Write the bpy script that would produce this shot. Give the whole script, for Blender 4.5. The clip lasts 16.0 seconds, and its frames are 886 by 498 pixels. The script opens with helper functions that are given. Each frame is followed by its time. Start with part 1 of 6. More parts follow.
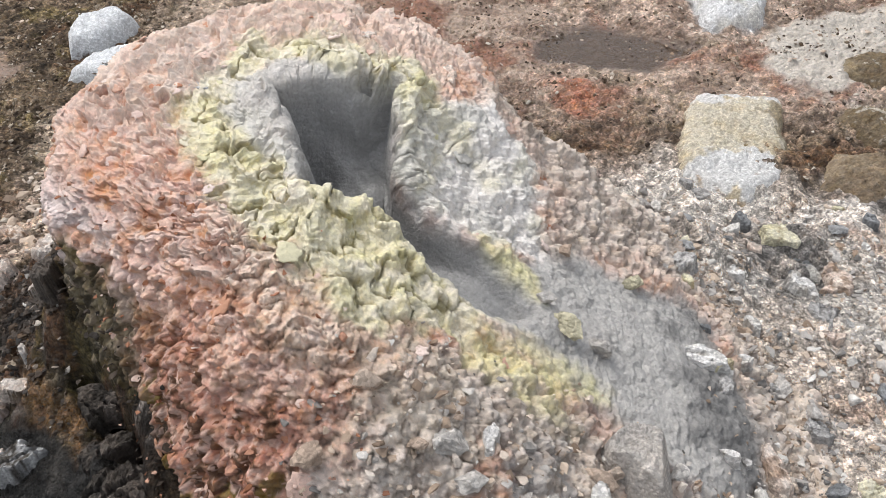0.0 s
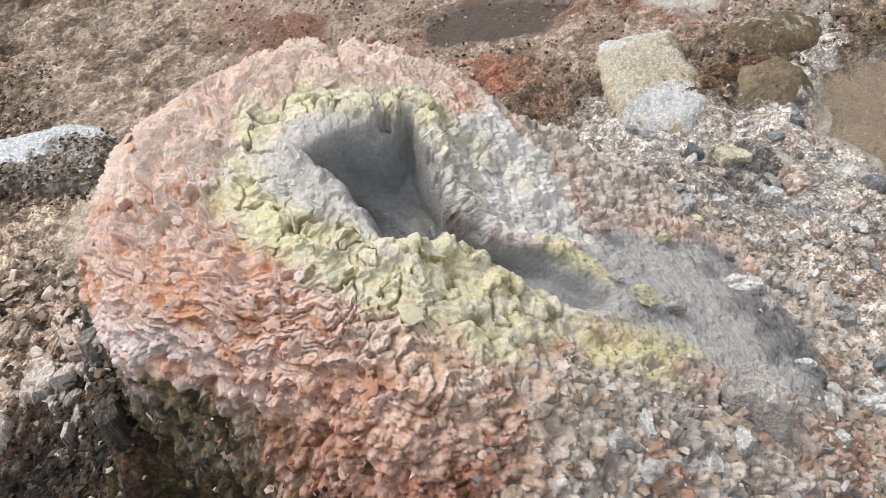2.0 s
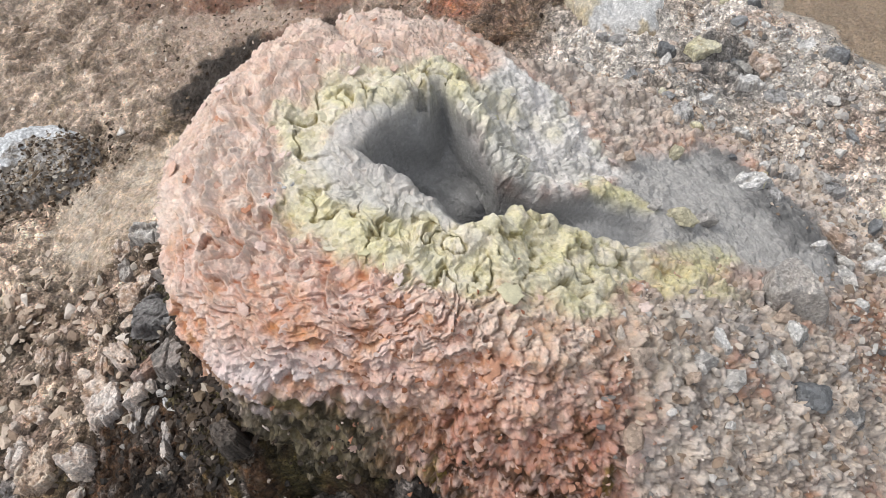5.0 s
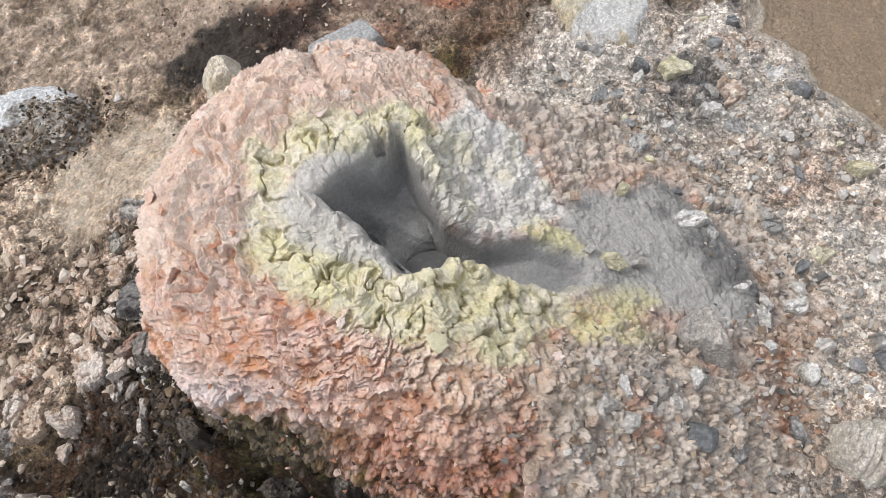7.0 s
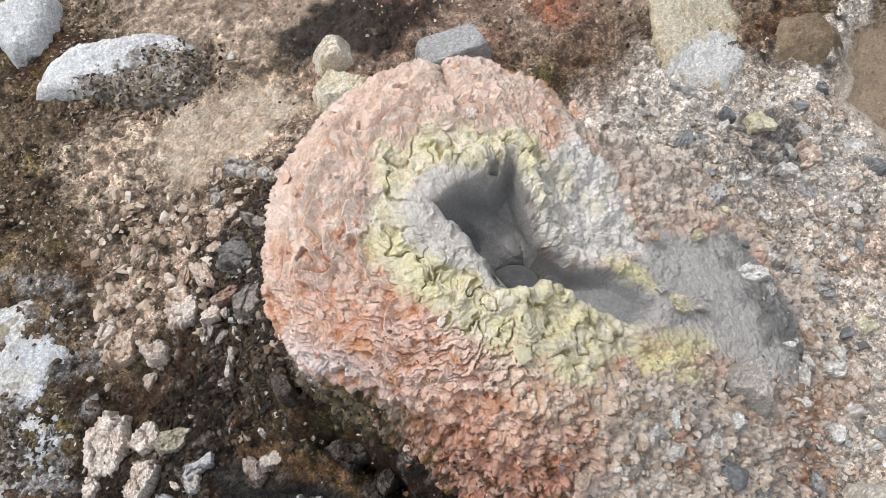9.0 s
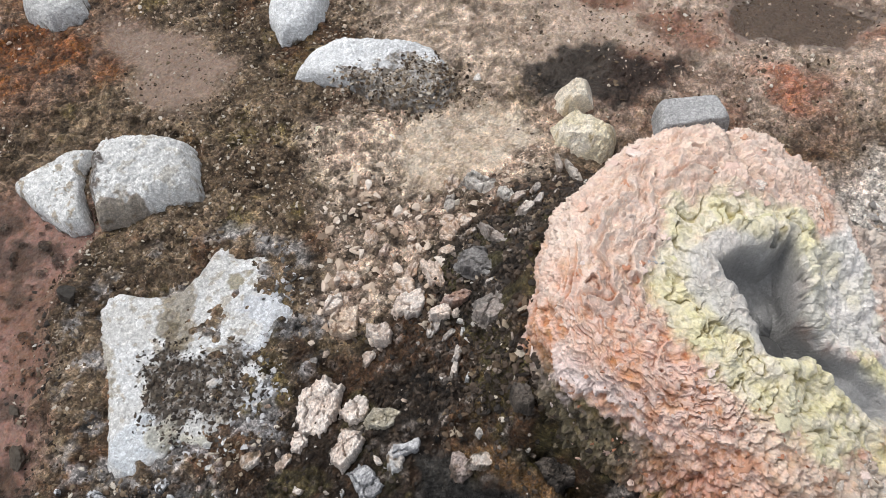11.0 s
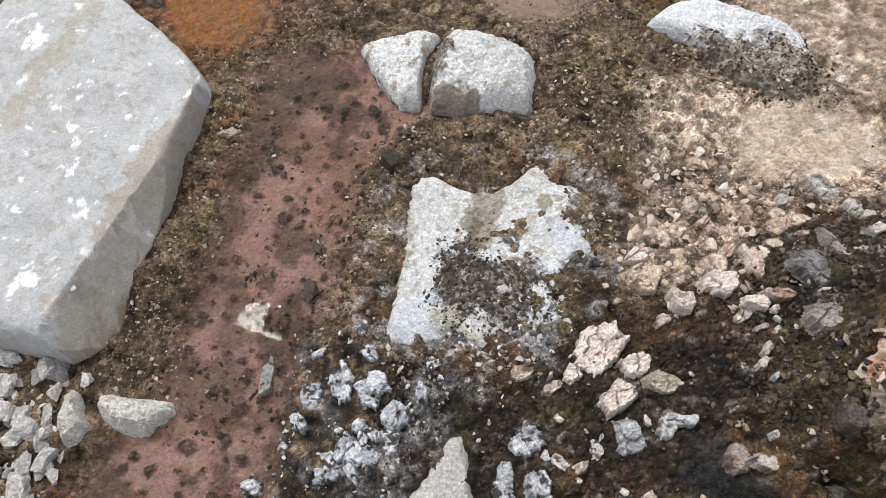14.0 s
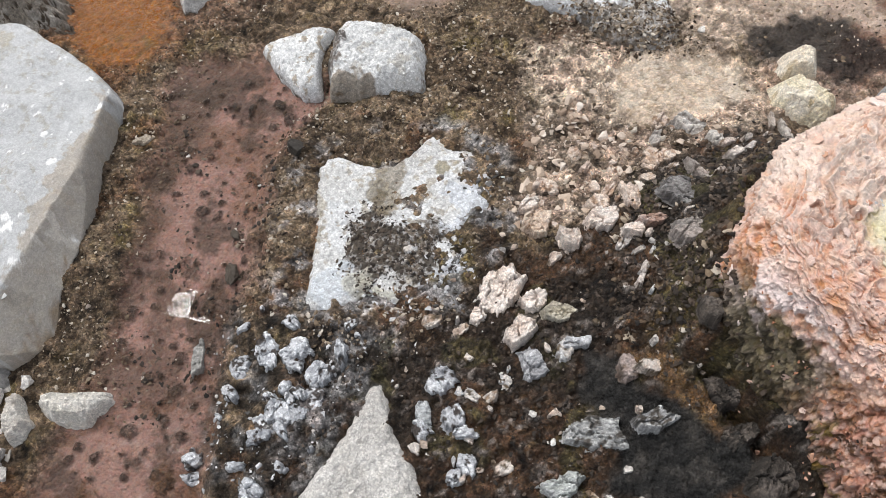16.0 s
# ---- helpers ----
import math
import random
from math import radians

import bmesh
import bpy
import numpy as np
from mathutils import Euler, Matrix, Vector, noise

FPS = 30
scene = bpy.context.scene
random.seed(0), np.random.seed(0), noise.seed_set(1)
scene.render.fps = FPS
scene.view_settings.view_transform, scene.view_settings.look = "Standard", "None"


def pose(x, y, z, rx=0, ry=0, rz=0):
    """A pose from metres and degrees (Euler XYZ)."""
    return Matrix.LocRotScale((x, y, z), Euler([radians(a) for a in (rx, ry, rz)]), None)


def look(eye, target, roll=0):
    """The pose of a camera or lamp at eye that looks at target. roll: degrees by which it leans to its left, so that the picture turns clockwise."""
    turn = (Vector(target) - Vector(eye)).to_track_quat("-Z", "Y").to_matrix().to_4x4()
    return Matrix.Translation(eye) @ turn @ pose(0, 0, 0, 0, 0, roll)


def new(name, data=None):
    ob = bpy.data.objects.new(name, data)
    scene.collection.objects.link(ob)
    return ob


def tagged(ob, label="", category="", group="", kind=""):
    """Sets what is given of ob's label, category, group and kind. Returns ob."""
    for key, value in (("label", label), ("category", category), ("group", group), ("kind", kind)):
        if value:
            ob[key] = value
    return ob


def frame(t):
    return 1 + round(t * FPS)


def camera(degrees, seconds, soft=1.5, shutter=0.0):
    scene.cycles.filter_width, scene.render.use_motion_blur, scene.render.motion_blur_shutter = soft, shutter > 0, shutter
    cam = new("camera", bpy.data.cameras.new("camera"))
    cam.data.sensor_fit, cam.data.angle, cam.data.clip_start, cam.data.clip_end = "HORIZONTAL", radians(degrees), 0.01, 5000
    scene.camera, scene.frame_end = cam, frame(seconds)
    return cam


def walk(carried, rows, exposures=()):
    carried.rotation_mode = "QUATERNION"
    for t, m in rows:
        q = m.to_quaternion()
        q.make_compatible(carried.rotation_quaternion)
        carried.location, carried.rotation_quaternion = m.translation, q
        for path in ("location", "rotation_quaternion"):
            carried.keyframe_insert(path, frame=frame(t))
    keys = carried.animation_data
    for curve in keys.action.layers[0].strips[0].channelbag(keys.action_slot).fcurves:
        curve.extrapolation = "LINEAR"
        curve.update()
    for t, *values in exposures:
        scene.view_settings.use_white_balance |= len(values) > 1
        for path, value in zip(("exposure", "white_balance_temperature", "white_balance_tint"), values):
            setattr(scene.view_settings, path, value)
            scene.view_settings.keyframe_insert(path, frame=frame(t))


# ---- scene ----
cam = camera(61.8, 16.0, soft=0.8)
LEVEL = pose(0, 0, 0.0325, -1.51, -0.185, 0)
PATH = [
    (0, (0.06, 0.06, 0.979), (-0.096, 1.557, -0.338), -3.6),
    (0.5, (-0.008, 0.086, 0.991), (-0.088, 1.577, -0.339), -5.1),
    (1, (-0.085, 0.115, 1.017), (-0.068, 1.592, -0.331), -6.8),
    (1.5, (-0.161, 0.13, 1.034), (-0.035, 1.582, -0.335), -8.5),
    (2, (-0.218, 0.132, 1.05), (0.013, 1.544, -0.348), -10.2),
    (2.5, (-0.285, 0.162, 1.085), (0.025, 1.527, -0.344), -11.9),
    (3, (-0.347, 0.183, 1.101), (0.014, 1.496, -0.363), -13.3),
    (3.5, (-0.386, 0.19, 1.118), (-0.001, 1.455, -0.382), -14.4),
    (3.7, (-0.402, 0.199, 1.127), (-0.015, 1.447, -0.387), -14.9),
    (5.8, (-0.296, 0.26, 1.244), (-0.028, 1.317, -0.432), -17.4),
    (6, (-0.278, 0.259, 1.264), (-0.021, 1.305, -0.421), -17.2),
    (6.5, (-0.234, 0.269, 1.325), (-0.016, 1.269, -0.393), -16.6),
    (7, (-0.21, 0.283, 1.37), (-0.025, 1.241, -0.376), -15.8),
    (7.5, (-0.194, 0.294, 1.415), (-0.03, 1.213, -0.354), -14.4),
    (8, (-0.206, 0.308, 1.455), (-0.053, 1.198, -0.33), -12.6),
    (8.2, (-0.22, 0.313, 1.468), (-0.068, 1.198, -0.32), -11.6),
    (10.3, (-0.549, 0.329, 1.586), (-0.506, 1.313, -0.155), -4.4),
    (10.5, (-0.586, 0.324, 1.594), (-0.563, 1.32, -0.141), -4.3),
    (11, (-0.676, 0.32, 1.601), (-0.723, 1.337, -0.121), -4.2),
    (11.5, (-0.757, 0.315, 1.601), (-0.877, 1.337, -0.114), -4.0),
    (12, (-0.841, 0.298, 1.601), (-1.04, 1.309, -0.113), -4.1),
    (12.5, (-0.907, 0.286, 1.604), (-1.182, 1.271, -0.115), -4.1),
    (13, (-0.987, 0.25, 1.604), (-1.318, 1.196, -0.127), -3.8),
    (13.5, (-1.039, 0.213, 1.579), (-1.418, 1.12, -0.163), -3.8),
    (14, (-1.059, 0.2, 1.571), (-1.46, 1.072, -0.183), -3.7),
    (14.5, (-1.052, 0.182, 1.564), (-1.458, 1.034, -0.199), -3.8),
    (15, (-1.019, 0.156, 1.576), (-1.419, 1.007, -0.189), -4.6),
    (15.5, (-0.96, 0.102, 1.606), (-1.341, 0.981, -0.15), -5.6),
    (16, (-0.847, 0.072, 1.611), (-1.191, 1.016, -0.118), -6.4),
]
walk(cam, [(t, LEVEL @ look(eye, target, roll)) for t, eye, target, roll in PATH], exposures=[(0.0, 0.53), (1.5, 0.47), (3.5, 0.38), (8.0, 0.35), (11.0, 0.38), (13.0, 0.45), (16.0, 0.5)])

# ---- light ----
SUN = Vector((-0.367, 0.29, 0.884))
world = bpy.data.worlds.new("sky")
scene.world = world
world.use_nodes = True
wn, wl = world.node_tree.nodes, world.node_tree.links
sky = wn.new("ShaderNodeTexSky")
sky.sky_type, sky.sun_disc = "NISHITA", False
sky.sun_elevation, sky.sun_rotation = math.asin(SUN.z), math.atan2(SUN.x, SUN.y)
sky.dust_density, sky.air_density = 3.0, 1.2
haze = wn.new("ShaderNodeHueSaturation")
haze.inputs["Saturation"].default_value = 0.3
wl.new(sky.outputs[0], haze.inputs["Color"])
wl.new(haze.outputs[0], wn["Background"].inputs[0])
wn["Background"].inputs[1].default_value = 0.15
sun_data = bpy.data.lights.new("sun", "SUN")
sun_data.energy, sun_data.angle, sun_data.color = 1.0, radians(14), (1.0, 0.97, 0.93)
sun = new("sun", sun_data)
sun.matrix_world = look(SUN * 20, (0, 0, 0))


# ---- noise and masks ----
def lattice(ix, iy, iz, seed):
    h = (ix.astype(np.int64) * 374761393 + iy.astype(np.int64) * 668265263 + iz * 2147483647 + seed * 974711) & 0xFFFFFFFF
    h = ((h ^ (h >> 13)) * 1274126177) & 0xFFFFFFFF
    h = ((h ^ (h >> 16)) * 2246822519) & 0xFFFFFFFF
    return ((h ^ (h >> 15)) & 0xFFFFFF) / 16777215.0


def grain(x, y, seed):
    """Smooth value noise, 0 to 1."""
    ix, iy = np.floor(x), np.floor(y)
    fx, fy = x - ix, y - iy
    u, v = fx * fx * (3 - 2 * fx), fy * fy * (3 - 2 * fy)
    a, b = lattice(ix, iy, 0, seed), lattice(ix + 1, iy, 0, seed)
    c, d = lattice(ix, iy + 1, 0, seed), lattice(ix + 1, iy + 1, 0, seed)
    return (a * (1 - u) + b * u) * (1 - v) + (c * (1 - u) + d * u) * v


def fbm(x, y, seed, octaves=4, rough=0.5):
    total, amp, norm = 0.0, 1.0, 0.0
    for k in range(octaves):
        total = total + amp * grain(x + 17.3 * k, y - 9.1 * k, seed + k)
        norm += amp
        x, y, amp = 2.03 * (0.8 * x - 0.6 * y), 2.03 * (0.6 * x + 0.8 * y), amp * rough
    return total / norm


def cells(x, y, seed):
    """Distance to the nearest and the second nearest of scattered points, and a random number for each cell."""
    ix, iy = np.floor(x), np.floor(y)
    f1, f2, tone = np.full_like(x, 9.0), np.full_like(x, 9.0), np.zeros_like(x)
    for i in (-1, 0, 1):
        for j in (-1, 0, 1):
            px = ix + i + lattice(ix + i, iy + j, 1, seed)
            py = iy + j + lattice(ix + i, iy + j, 2, seed)
            d = np.hypot(px - x, py - y)
            near = d < f1
            f2 = np.where(near, f1, np.minimum(f2, d))
            tone = np.where(near, lattice(ix + i, iy + j, 3, seed), tone)
            f1 = np.where(near, d, f1)
    return f1, f2, tone


def ramp(a, b, v):
    t = np.clip((v - a) / (b - a), 0, 1)
    return t * t * (3 - 2 * t)


def shelves(v, count, lip=3.0):
    """Turns smooth noise into overlapping shelves with sharp scalloped edges."""
    k = v * count
    f = k - np.floor(k)
    return (np.floor(k) + f ** lip) / count


def scales(k):
    """Overlapping scales: each rises slowly to a rounded lip and then drops off sharply."""
    f = k - np.floor(k)
    return f ** 1.2 * (1 - ramp(0.93, 1.0, f))


def plates(x, y, seed, way_x, way_y, lift=0.9):
    """Broken crust: plates of uneven height, each tilted so that its edge stands up on the way given."""
    ix, iy = np.floor(x), np.floor(y)
    f1, out = np.full_like(x, 9.0), np.zeros_like(x)
    for i in (-1, 0, 1):
        for j in (-1, 0, 1):
            dx = x - (ix + i + lattice(ix + i, iy + j, 1, seed))
            dy = y - (iy + j + lattice(ix + i, iy + j, 2, seed))
            tone, turn = lattice(ix + i, iy + j, 3, seed), lattice(ix + i, iy + j, 4, seed) * 6.28
            d = np.hypot(dx, dy) * (0.8 + 0.4 * tone)
            near = d < f1
            h = tone + lift * (dx * way_x + dy * way_y) + 0.5 * (dx * np.cos(turn) + dy * np.sin(turn)) - 0.35 * d * d
            out, f1 = np.where(near, h, out), np.where(near, d, f1)
    return out


def outside(x, y, outline):
    """Signed distance to an outline, negative inside."""
    best, odd = np.full_like(x, 1e9), np.zeros(x.shape, bool)
    for (ax, ay), (bx, by) in zip(outline, outline[1:] + outline[:1]):
        ex, ey = bx - ax, by - ay
        t = np.clip(((x - ax) * ex + (y - ay) * ey) / (ex * ex + ey * ey), 0, 1)
        best = np.minimum(best, np.hypot(x - ax - t * ex, y - ay - t * ey))
        cross = (ay > y) != (by > y)
        odd ^= cross & (x < ex * (y - ay) / (ey if abs(ey) > 1e-9 else 1e-9) + ax)
    return np.where(odd, -best, best)


def patch(x, y, outline, soft=0.03, wobble=0.05, seed=5, scale=9.0):
    """A mask of 0 to 1 inside an outline, with a ragged border."""
    d = outside(x, y, outline) + wobble * (fbm(x * scale, y * scale, seed, 4, 0.6) - 0.5) * 2
    return ramp(soft, -soft, d)


def blend(base, colour, mask):
    return base + (np.array(colour) - base) * mask[..., None]


# ---- materials ----
def surface(name, colour=None, attribute="tint", rough=0.9, spread=0.25, scale=120.0, bump=0.6, fine=900.0, wet=False, flakes=0.0, grit=(), island=None, by_object=False, spec=0.35, hue=0.0, coarse=14.0):
    """A mineral surface: a base colour or a mineral tint laid on the mesh, grain at three scales and fine relief."""
    m = bpy.data.materials.new(name)
    m.use_nodes = True
    n, l = m.node_tree.nodes, m.node_tree.links
    p = n["Principled BSDF"]
    co = n.new("ShaderNodeTexCoord")
    geo = n.new("ShaderNodeNewGeometry")
    place = geo.outputs["Position"]

    def noise_node(s, detail, rough_=0.6):
        t = n.new("ShaderNodeTexNoise")
        t.inputs["Scale"].default_value, t.inputs["Detail"].default_value, t.inputs["Roughness"].default_value = s, detail, rough_
        l.new(place, t.inputs["Vector"])
        return t.outputs["Fac"]

    def math_node(op, a, b=None, c=None):
        t = n.new("ShaderNodeMath")
        t.operation = op
        for k, v in enumerate((a, b, c)):
            if v is None:
                continue
            if isinstance(v, (int, float)):
                t.inputs[k].default_value = v
            else:
                l.new(v, t.inputs[k])
        return t.outputs[0]

    if island:
        rampn = n.new("ShaderNodeValToRGB")
        rampn.color_ramp.interpolation = "LINEAR"
        els = rampn.color_ramp.elements
        while len(els) < len(island):
            els.new(0.5)
        for k, (pos, c) in enumerate(island):
            els[k].position, els[k].color = pos, (*c, 1)
        l.new(n.new("ShaderNodeObjectInfo").outputs["Random"] if by_object else geo.outputs["Random Per Island"], rampn.inputs[0])
        col = rampn.outputs[0]
    elif colour:
        t = n.new("ShaderNodeRGB")
        t.outputs[0].default_value = (*colour, 1)
        col = t.outputs[0]
    else:
        t = n.new("ShaderNodeAttribute")
        t.attribute_name = attribute
        col = t.outputs["Color"]
    a, b, c = noise_node(coarse, 6), noise_node(scale, 8, 0.7), noise_node(fine, 3)
    v = math_node("MULTIPLY_ADD", a, spread * 1.2, 1 - spread * 0.6)
    v = math_node("MULTIPLY", v, math_node("MULTIPLY_ADD", b, spread * 3.2, 1 - spread * 1.6))
    v = math_node("MULTIPLY", v, math_node("MULTIPLY_ADD", c, spread * 1.6, 1 - spread * 0.8))
    stones_ = []
    for s_, amount, dist in grit:
        t = n.new("ShaderNodeTexVoronoi")
        t.inputs["Scale"].default_value = s_
        l.new(place, t.inputs["Vector"])
        sep = n.new("ShaderNodeSeparateColor")
        l.new(t.outputs["Color"], sep.inputs[0])
        tone = math_node("POWER", sep.outputs[0], 1.7)
        pl = n.new("ShaderNodeAttribute")
        pl.attribute_name = "plain"
        much = math_node("MULTIPLY_ADD", pl.outputs["Fac"], -0.85 * amount, amount)
        v = math_node("MULTIPLY", v, math_node("ADD", math_node("MULTIPLY", math_node("MULTIPLY", tone, 2.2), much), math_node("MULTIPLY_ADD", much, -0.8, 1.0)))
        stones_.append((t.outputs["Distance"], dist))
    hs = n.new("ShaderNodeHueSaturation")
    l.new(col, hs.inputs["Color"])
    l.new(v, hs.inputs["Value"])
    if hue:
        l.new(math_node("MULTIPLY_ADD", noise_node(scale * 0.35, 4), hue, 0.5 - hue * 0.5), hs.inputs["Hue"])
        l.new(math_node("MULTIPLY_ADD", noise_node(scale * 0.5, 4), 0.9, 0.55), hs.inputs["Saturation"])
    l.new(hs.outputs[0], p.inputs["Base Color"])
    if wet:
        w = n.new("ShaderNodeAttribute")
        w.attribute_name = "wet"
        spots = math_node("MULTIPLY_ADD", b, 0.9, -0.45)
        damp = math_node("ADD", w.outputs["Fac"], math_node("MULTIPLY", spots, w.outputs["Fac"]))
        r = math_node("MULTIPLY_ADD", damp, -0.62, rough)
        r = math_node("MAXIMUM", r, 0.16)
        l.new(r, p.inputs["Roughness"])
    else:
        l.new(math_node("MULTIPLY_ADD", b, 0.25, rough - 0.12), p.inputs["Roughness"])
    p.inputs["Specular IOR Level"].default_value = spec
    first = None
    if flakes:
        for s_, dist, steps in ((34.0, 0.022, 9.0), (95.0, 0.008, 7.0)):
            t = n.new("ShaderNodeTexNoise")
            t.inputs["Scale"].default_value, t.inputs["Detail"].default_value, t.inputs["Distortion"].default_value = s_, 1.2, 0.5
            l.new(place, t.inputs["Vector"])
            k = math_node("MULTIPLY", t.outputs["Fac"], steps)
            f = math_node("POWER", math_node("FRACT", k), 5.0)
            shelf = math_node("DIVIDE", math_node("ADD", math_node("FLOOR", k), f), steps)
            b0 = n.new("ShaderNodeBump")
            b0.inputs["Strength"].default_value, b0.inputs["Distance"].default_value = flakes, dist
            l.new(shelf, b0.inputs["Height"])
            if first:
                l.new(first, b0.inputs["Normal"])
            first = b0.outputs[0]
    for dist_out, dist in stones_:
        b0 = n.new("ShaderNodeBump")
        b0.inputs["Strength"].default_value, b0.inputs["Distance"].default_value, b0.invert = 0.7, dist, True
        l.new(dist_out, b0.inputs["Height"])
        if first:
            l.new(first, b0.inputs["Normal"])
        first = b0.outputs[0]
    b1 = n.new("ShaderNodeBump")
    if first:
        l.new(first, b1.inputs["Normal"])
    b1.inputs["Strength"].default_value, b1.inputs["Distance"].default_value = bump, 0.006
    l.new(b, b1.inputs["Height"])
    b2 = n.new("ShaderNodeBump")
    b2.inputs["Strength"].default_value, b2.inputs["Distance"].default_value = bump, 0.0012
    l.new(c, b2.inputs["Height"])
    l.new(b1.outputs[0], b2.inputs["Normal"])
    l.new(b2.outputs[0], p.inputs["Normal"])
    return m


def water_material(name, tint):
    m = bpy.data.materials.new(name)
    m.use_nodes = True
    n, l = m.node_tree.nodes, m.node_tree.links
    n.remove(n["Principled BSDF"])
    clear, gloss, mix, fr = n.new("ShaderNodeBsdfTransparent"), n.new("ShaderNodeBsdfGlossy"), n.new("ShaderNodeMixShader"), n.new("ShaderNodeFresnel")
    clear.inputs[0].default_value = (*tint, 1)
    gloss.inputs["Roughness"].default_value = 0.03
    fr.inputs[0].default_value = 1.33
    l.new(fr.outputs[0], mix.inputs[0])
    l.new(clear.outputs[0], mix.inputs[1])
    l.new(gloss.outputs[0], mix.inputs[2])
    l.new(mix.outputs[0], n["Material Output"].inputs[0])
    return m


GROUND = surface("soil", wet=True, grit=((62.0, 0.3, 0.011), (135.0, 0.4, 0.006), (290.0, 0.35, 0.003)), spread=0.36, scale=170, bump=0.9, hue=0.05, spec=0.25)
CRUST = surface("mineral_crust", wet=True, grit=((230.0, 0.08, 0.0015),), spread=0.2, scale=140, bump=0.45, hue=0.05)
STONE = surface("stone_tint", wet=True, grit=((130.0, 0.1, 0.003), (270.0, 0.2, 0.002)), spread=0.28, scale=110, bump=0.75, hue=0.03)
SMOOTH_STONE = surface("smooth_stone_tint", wet=True, grit=((270.0, 0.1, 0.0014),), spread=0.22, scale=60, bump=0.55, hue=0.03)
GREY_CHIPS = surface("grey_chips", spread=0.2, island=[(0, (0.12, 0.115, 0.11)), (0.3, (0.33, 0.31, 0.29)), (0.65, (0.47, 0.44, 0.41)), (0.9, (0.58, 0.55, 0.51)), (1, (0.68, 0.66, 0.63))])
BEIGE_CHIPS = surface("beige_chips", spread=0.2, island=[(0, (0.2, 0.145, 0.105)), (0.22, (0.34, 0.255, 0.19)), (0.55, (0.52, 0.415, 0.325)), (0.85, (0.63, 0.53, 0.44)), (1, (0.7, 0.63, 0.56))])
DARK_CHIPS = surface("dark_chips", spread=0.3, rough=0.6, island=[(0, (0.012, 0.009, 0.007)), (0.5, (0.04, 0.028, 0.02)), (0.93, (0.09, 0.064, 0.045)), (0.985, (0.3, 0.25, 0.21)), (1, (0.52, 0.5, 0.47))])
BROWN_CHIPS = surface("brown_chips", spread=0.3, rough=0.85, island=[(0, (0.022, 0.014, 0.009)), (0.35, (0.09, 0.06, 0.038)), (0.65, (0.2, 0.15, 0.1)), (0.88, (0.37, 0.31, 0.24)), (1, (0.58, 0.53, 0.46))])
PALE_CHIPS = surface("pale_chips", spread=0.15, island=[(0, (0.04, 0.035, 0.03)), (0.35, (0.16, 0.155, 0.15)), (0.6, (0.48, 0.48, 0.49)), (1, (0.68, 0.68, 0.69))])
BOULDER_SPECKS = surface("boulder_specks", spread=0.15, island=[(0, (0.58, 0.58, 0.57)), (1, (0.78, 0.77, 0.76))])
PEBBLE_GREY = surface("pebble_grey", spread=0.36, scale=90, bump=0.9, grit=((170.0, 0.22, 0.003),), by_object=True, island=[(0, (0.3, 0.29, 0.28)), (0.5, (0.5, 0.47, 0.44)), (1, (0.68, 0.65, 0.61))])
PEBBLE_BEIGE = surface("pebble_beige", spread=0.36, scale=90, bump=0.9, grit=((170.0, 0.22, 0.003),), by_object=True, island=[(0, (0.4, 0.3, 0.23)), (0.5, (0.56, 0.46, 0.38)), (1, (0.7, 0.63, 0.56))])
PEBBLE_DARK = surface("pebble_dark", spread=0.25, rough=0.6, by_object=True, island=[(0, (0.03, 0.025, 0.02)), (1, (0.12, 0.095, 0.07))])
PEBBLE_YELLOW = surface("pebble_yellow", spread=0.36, scale=90, bump=0.9, grit=((170.0, 0.22, 0.003),), by_object=True, island=[(0, (0.46, 0.42, 0.29)), (1, (0.58, 0.54, 0.4))])
PEBBLE_SLATE = surface("pebble_slate", spread=0.36, scale=90, bump=0.9, grit=((170.0, 0.22, 0.003),), by_object=True, island=[(0, (0.16, 0.165, 0.17)), (1, (0.36, 0.36, 0.36))])
WATER = water_material("clear_water", (0.86, 0.8, 0.74))


# ---- mesh helpers ----
def mesh_of(name, verts, faces, material, tint=None, wet=None, smooth=True, plain=None):
    me = bpy.data.meshes.new(name)
    verts, faces = np.asarray(verts, np.float32), np.asarray(faces, np.int32)
    k = faces.shape[1]
    me.vertices.add(len(verts))
    me.vertices.foreach_set("co", verts.ravel())
    me.loops.add(faces.size)
    me.loops.foreach_set("vertex_index", faces.ravel())
    me.polygons.add(len(faces))
    me.polygons.foreach_set("loop_start", np.arange(0, faces.size, k, dtype=np.int32))
    me.polygons.foreach_set("use_smooth", np.full(len(faces), smooth))
    me.update(calc_edges=True)
    if tint is not None:
        at = me.color_attributes.new("tint", "FLOAT_COLOR", "POINT")
        at.data.foreach_set("color", np.concatenate([np.clip(tint, 0.004, 0.9), np.ones((len(tint), 1))], 1).astype(np.float32).ravel())
    if wet is not None:
        at = me.attributes.new("wet", "FLOAT", "POINT")
        at.data.foreach_set("value", np.asarray(wet, np.float32))
    if plain is not None:
        at = me.attributes.new("plain", "FLOAT", "POINT")
        at.data.foreach_set("value", np.asarray(plain, np.float32))
    me.materials.append(material)
    return me


def grid_faces(rows, cols, closed=False):
    i, j = np.meshgrid(np.arange(rows - 1), np.arange(cols if closed else cols - 1), indexing="ij")
    a, b = i * cols + j, i * cols + (j + 1) % cols
    return np.stack([a, b, b + cols, a + cols], -1).reshape(-1, 4)


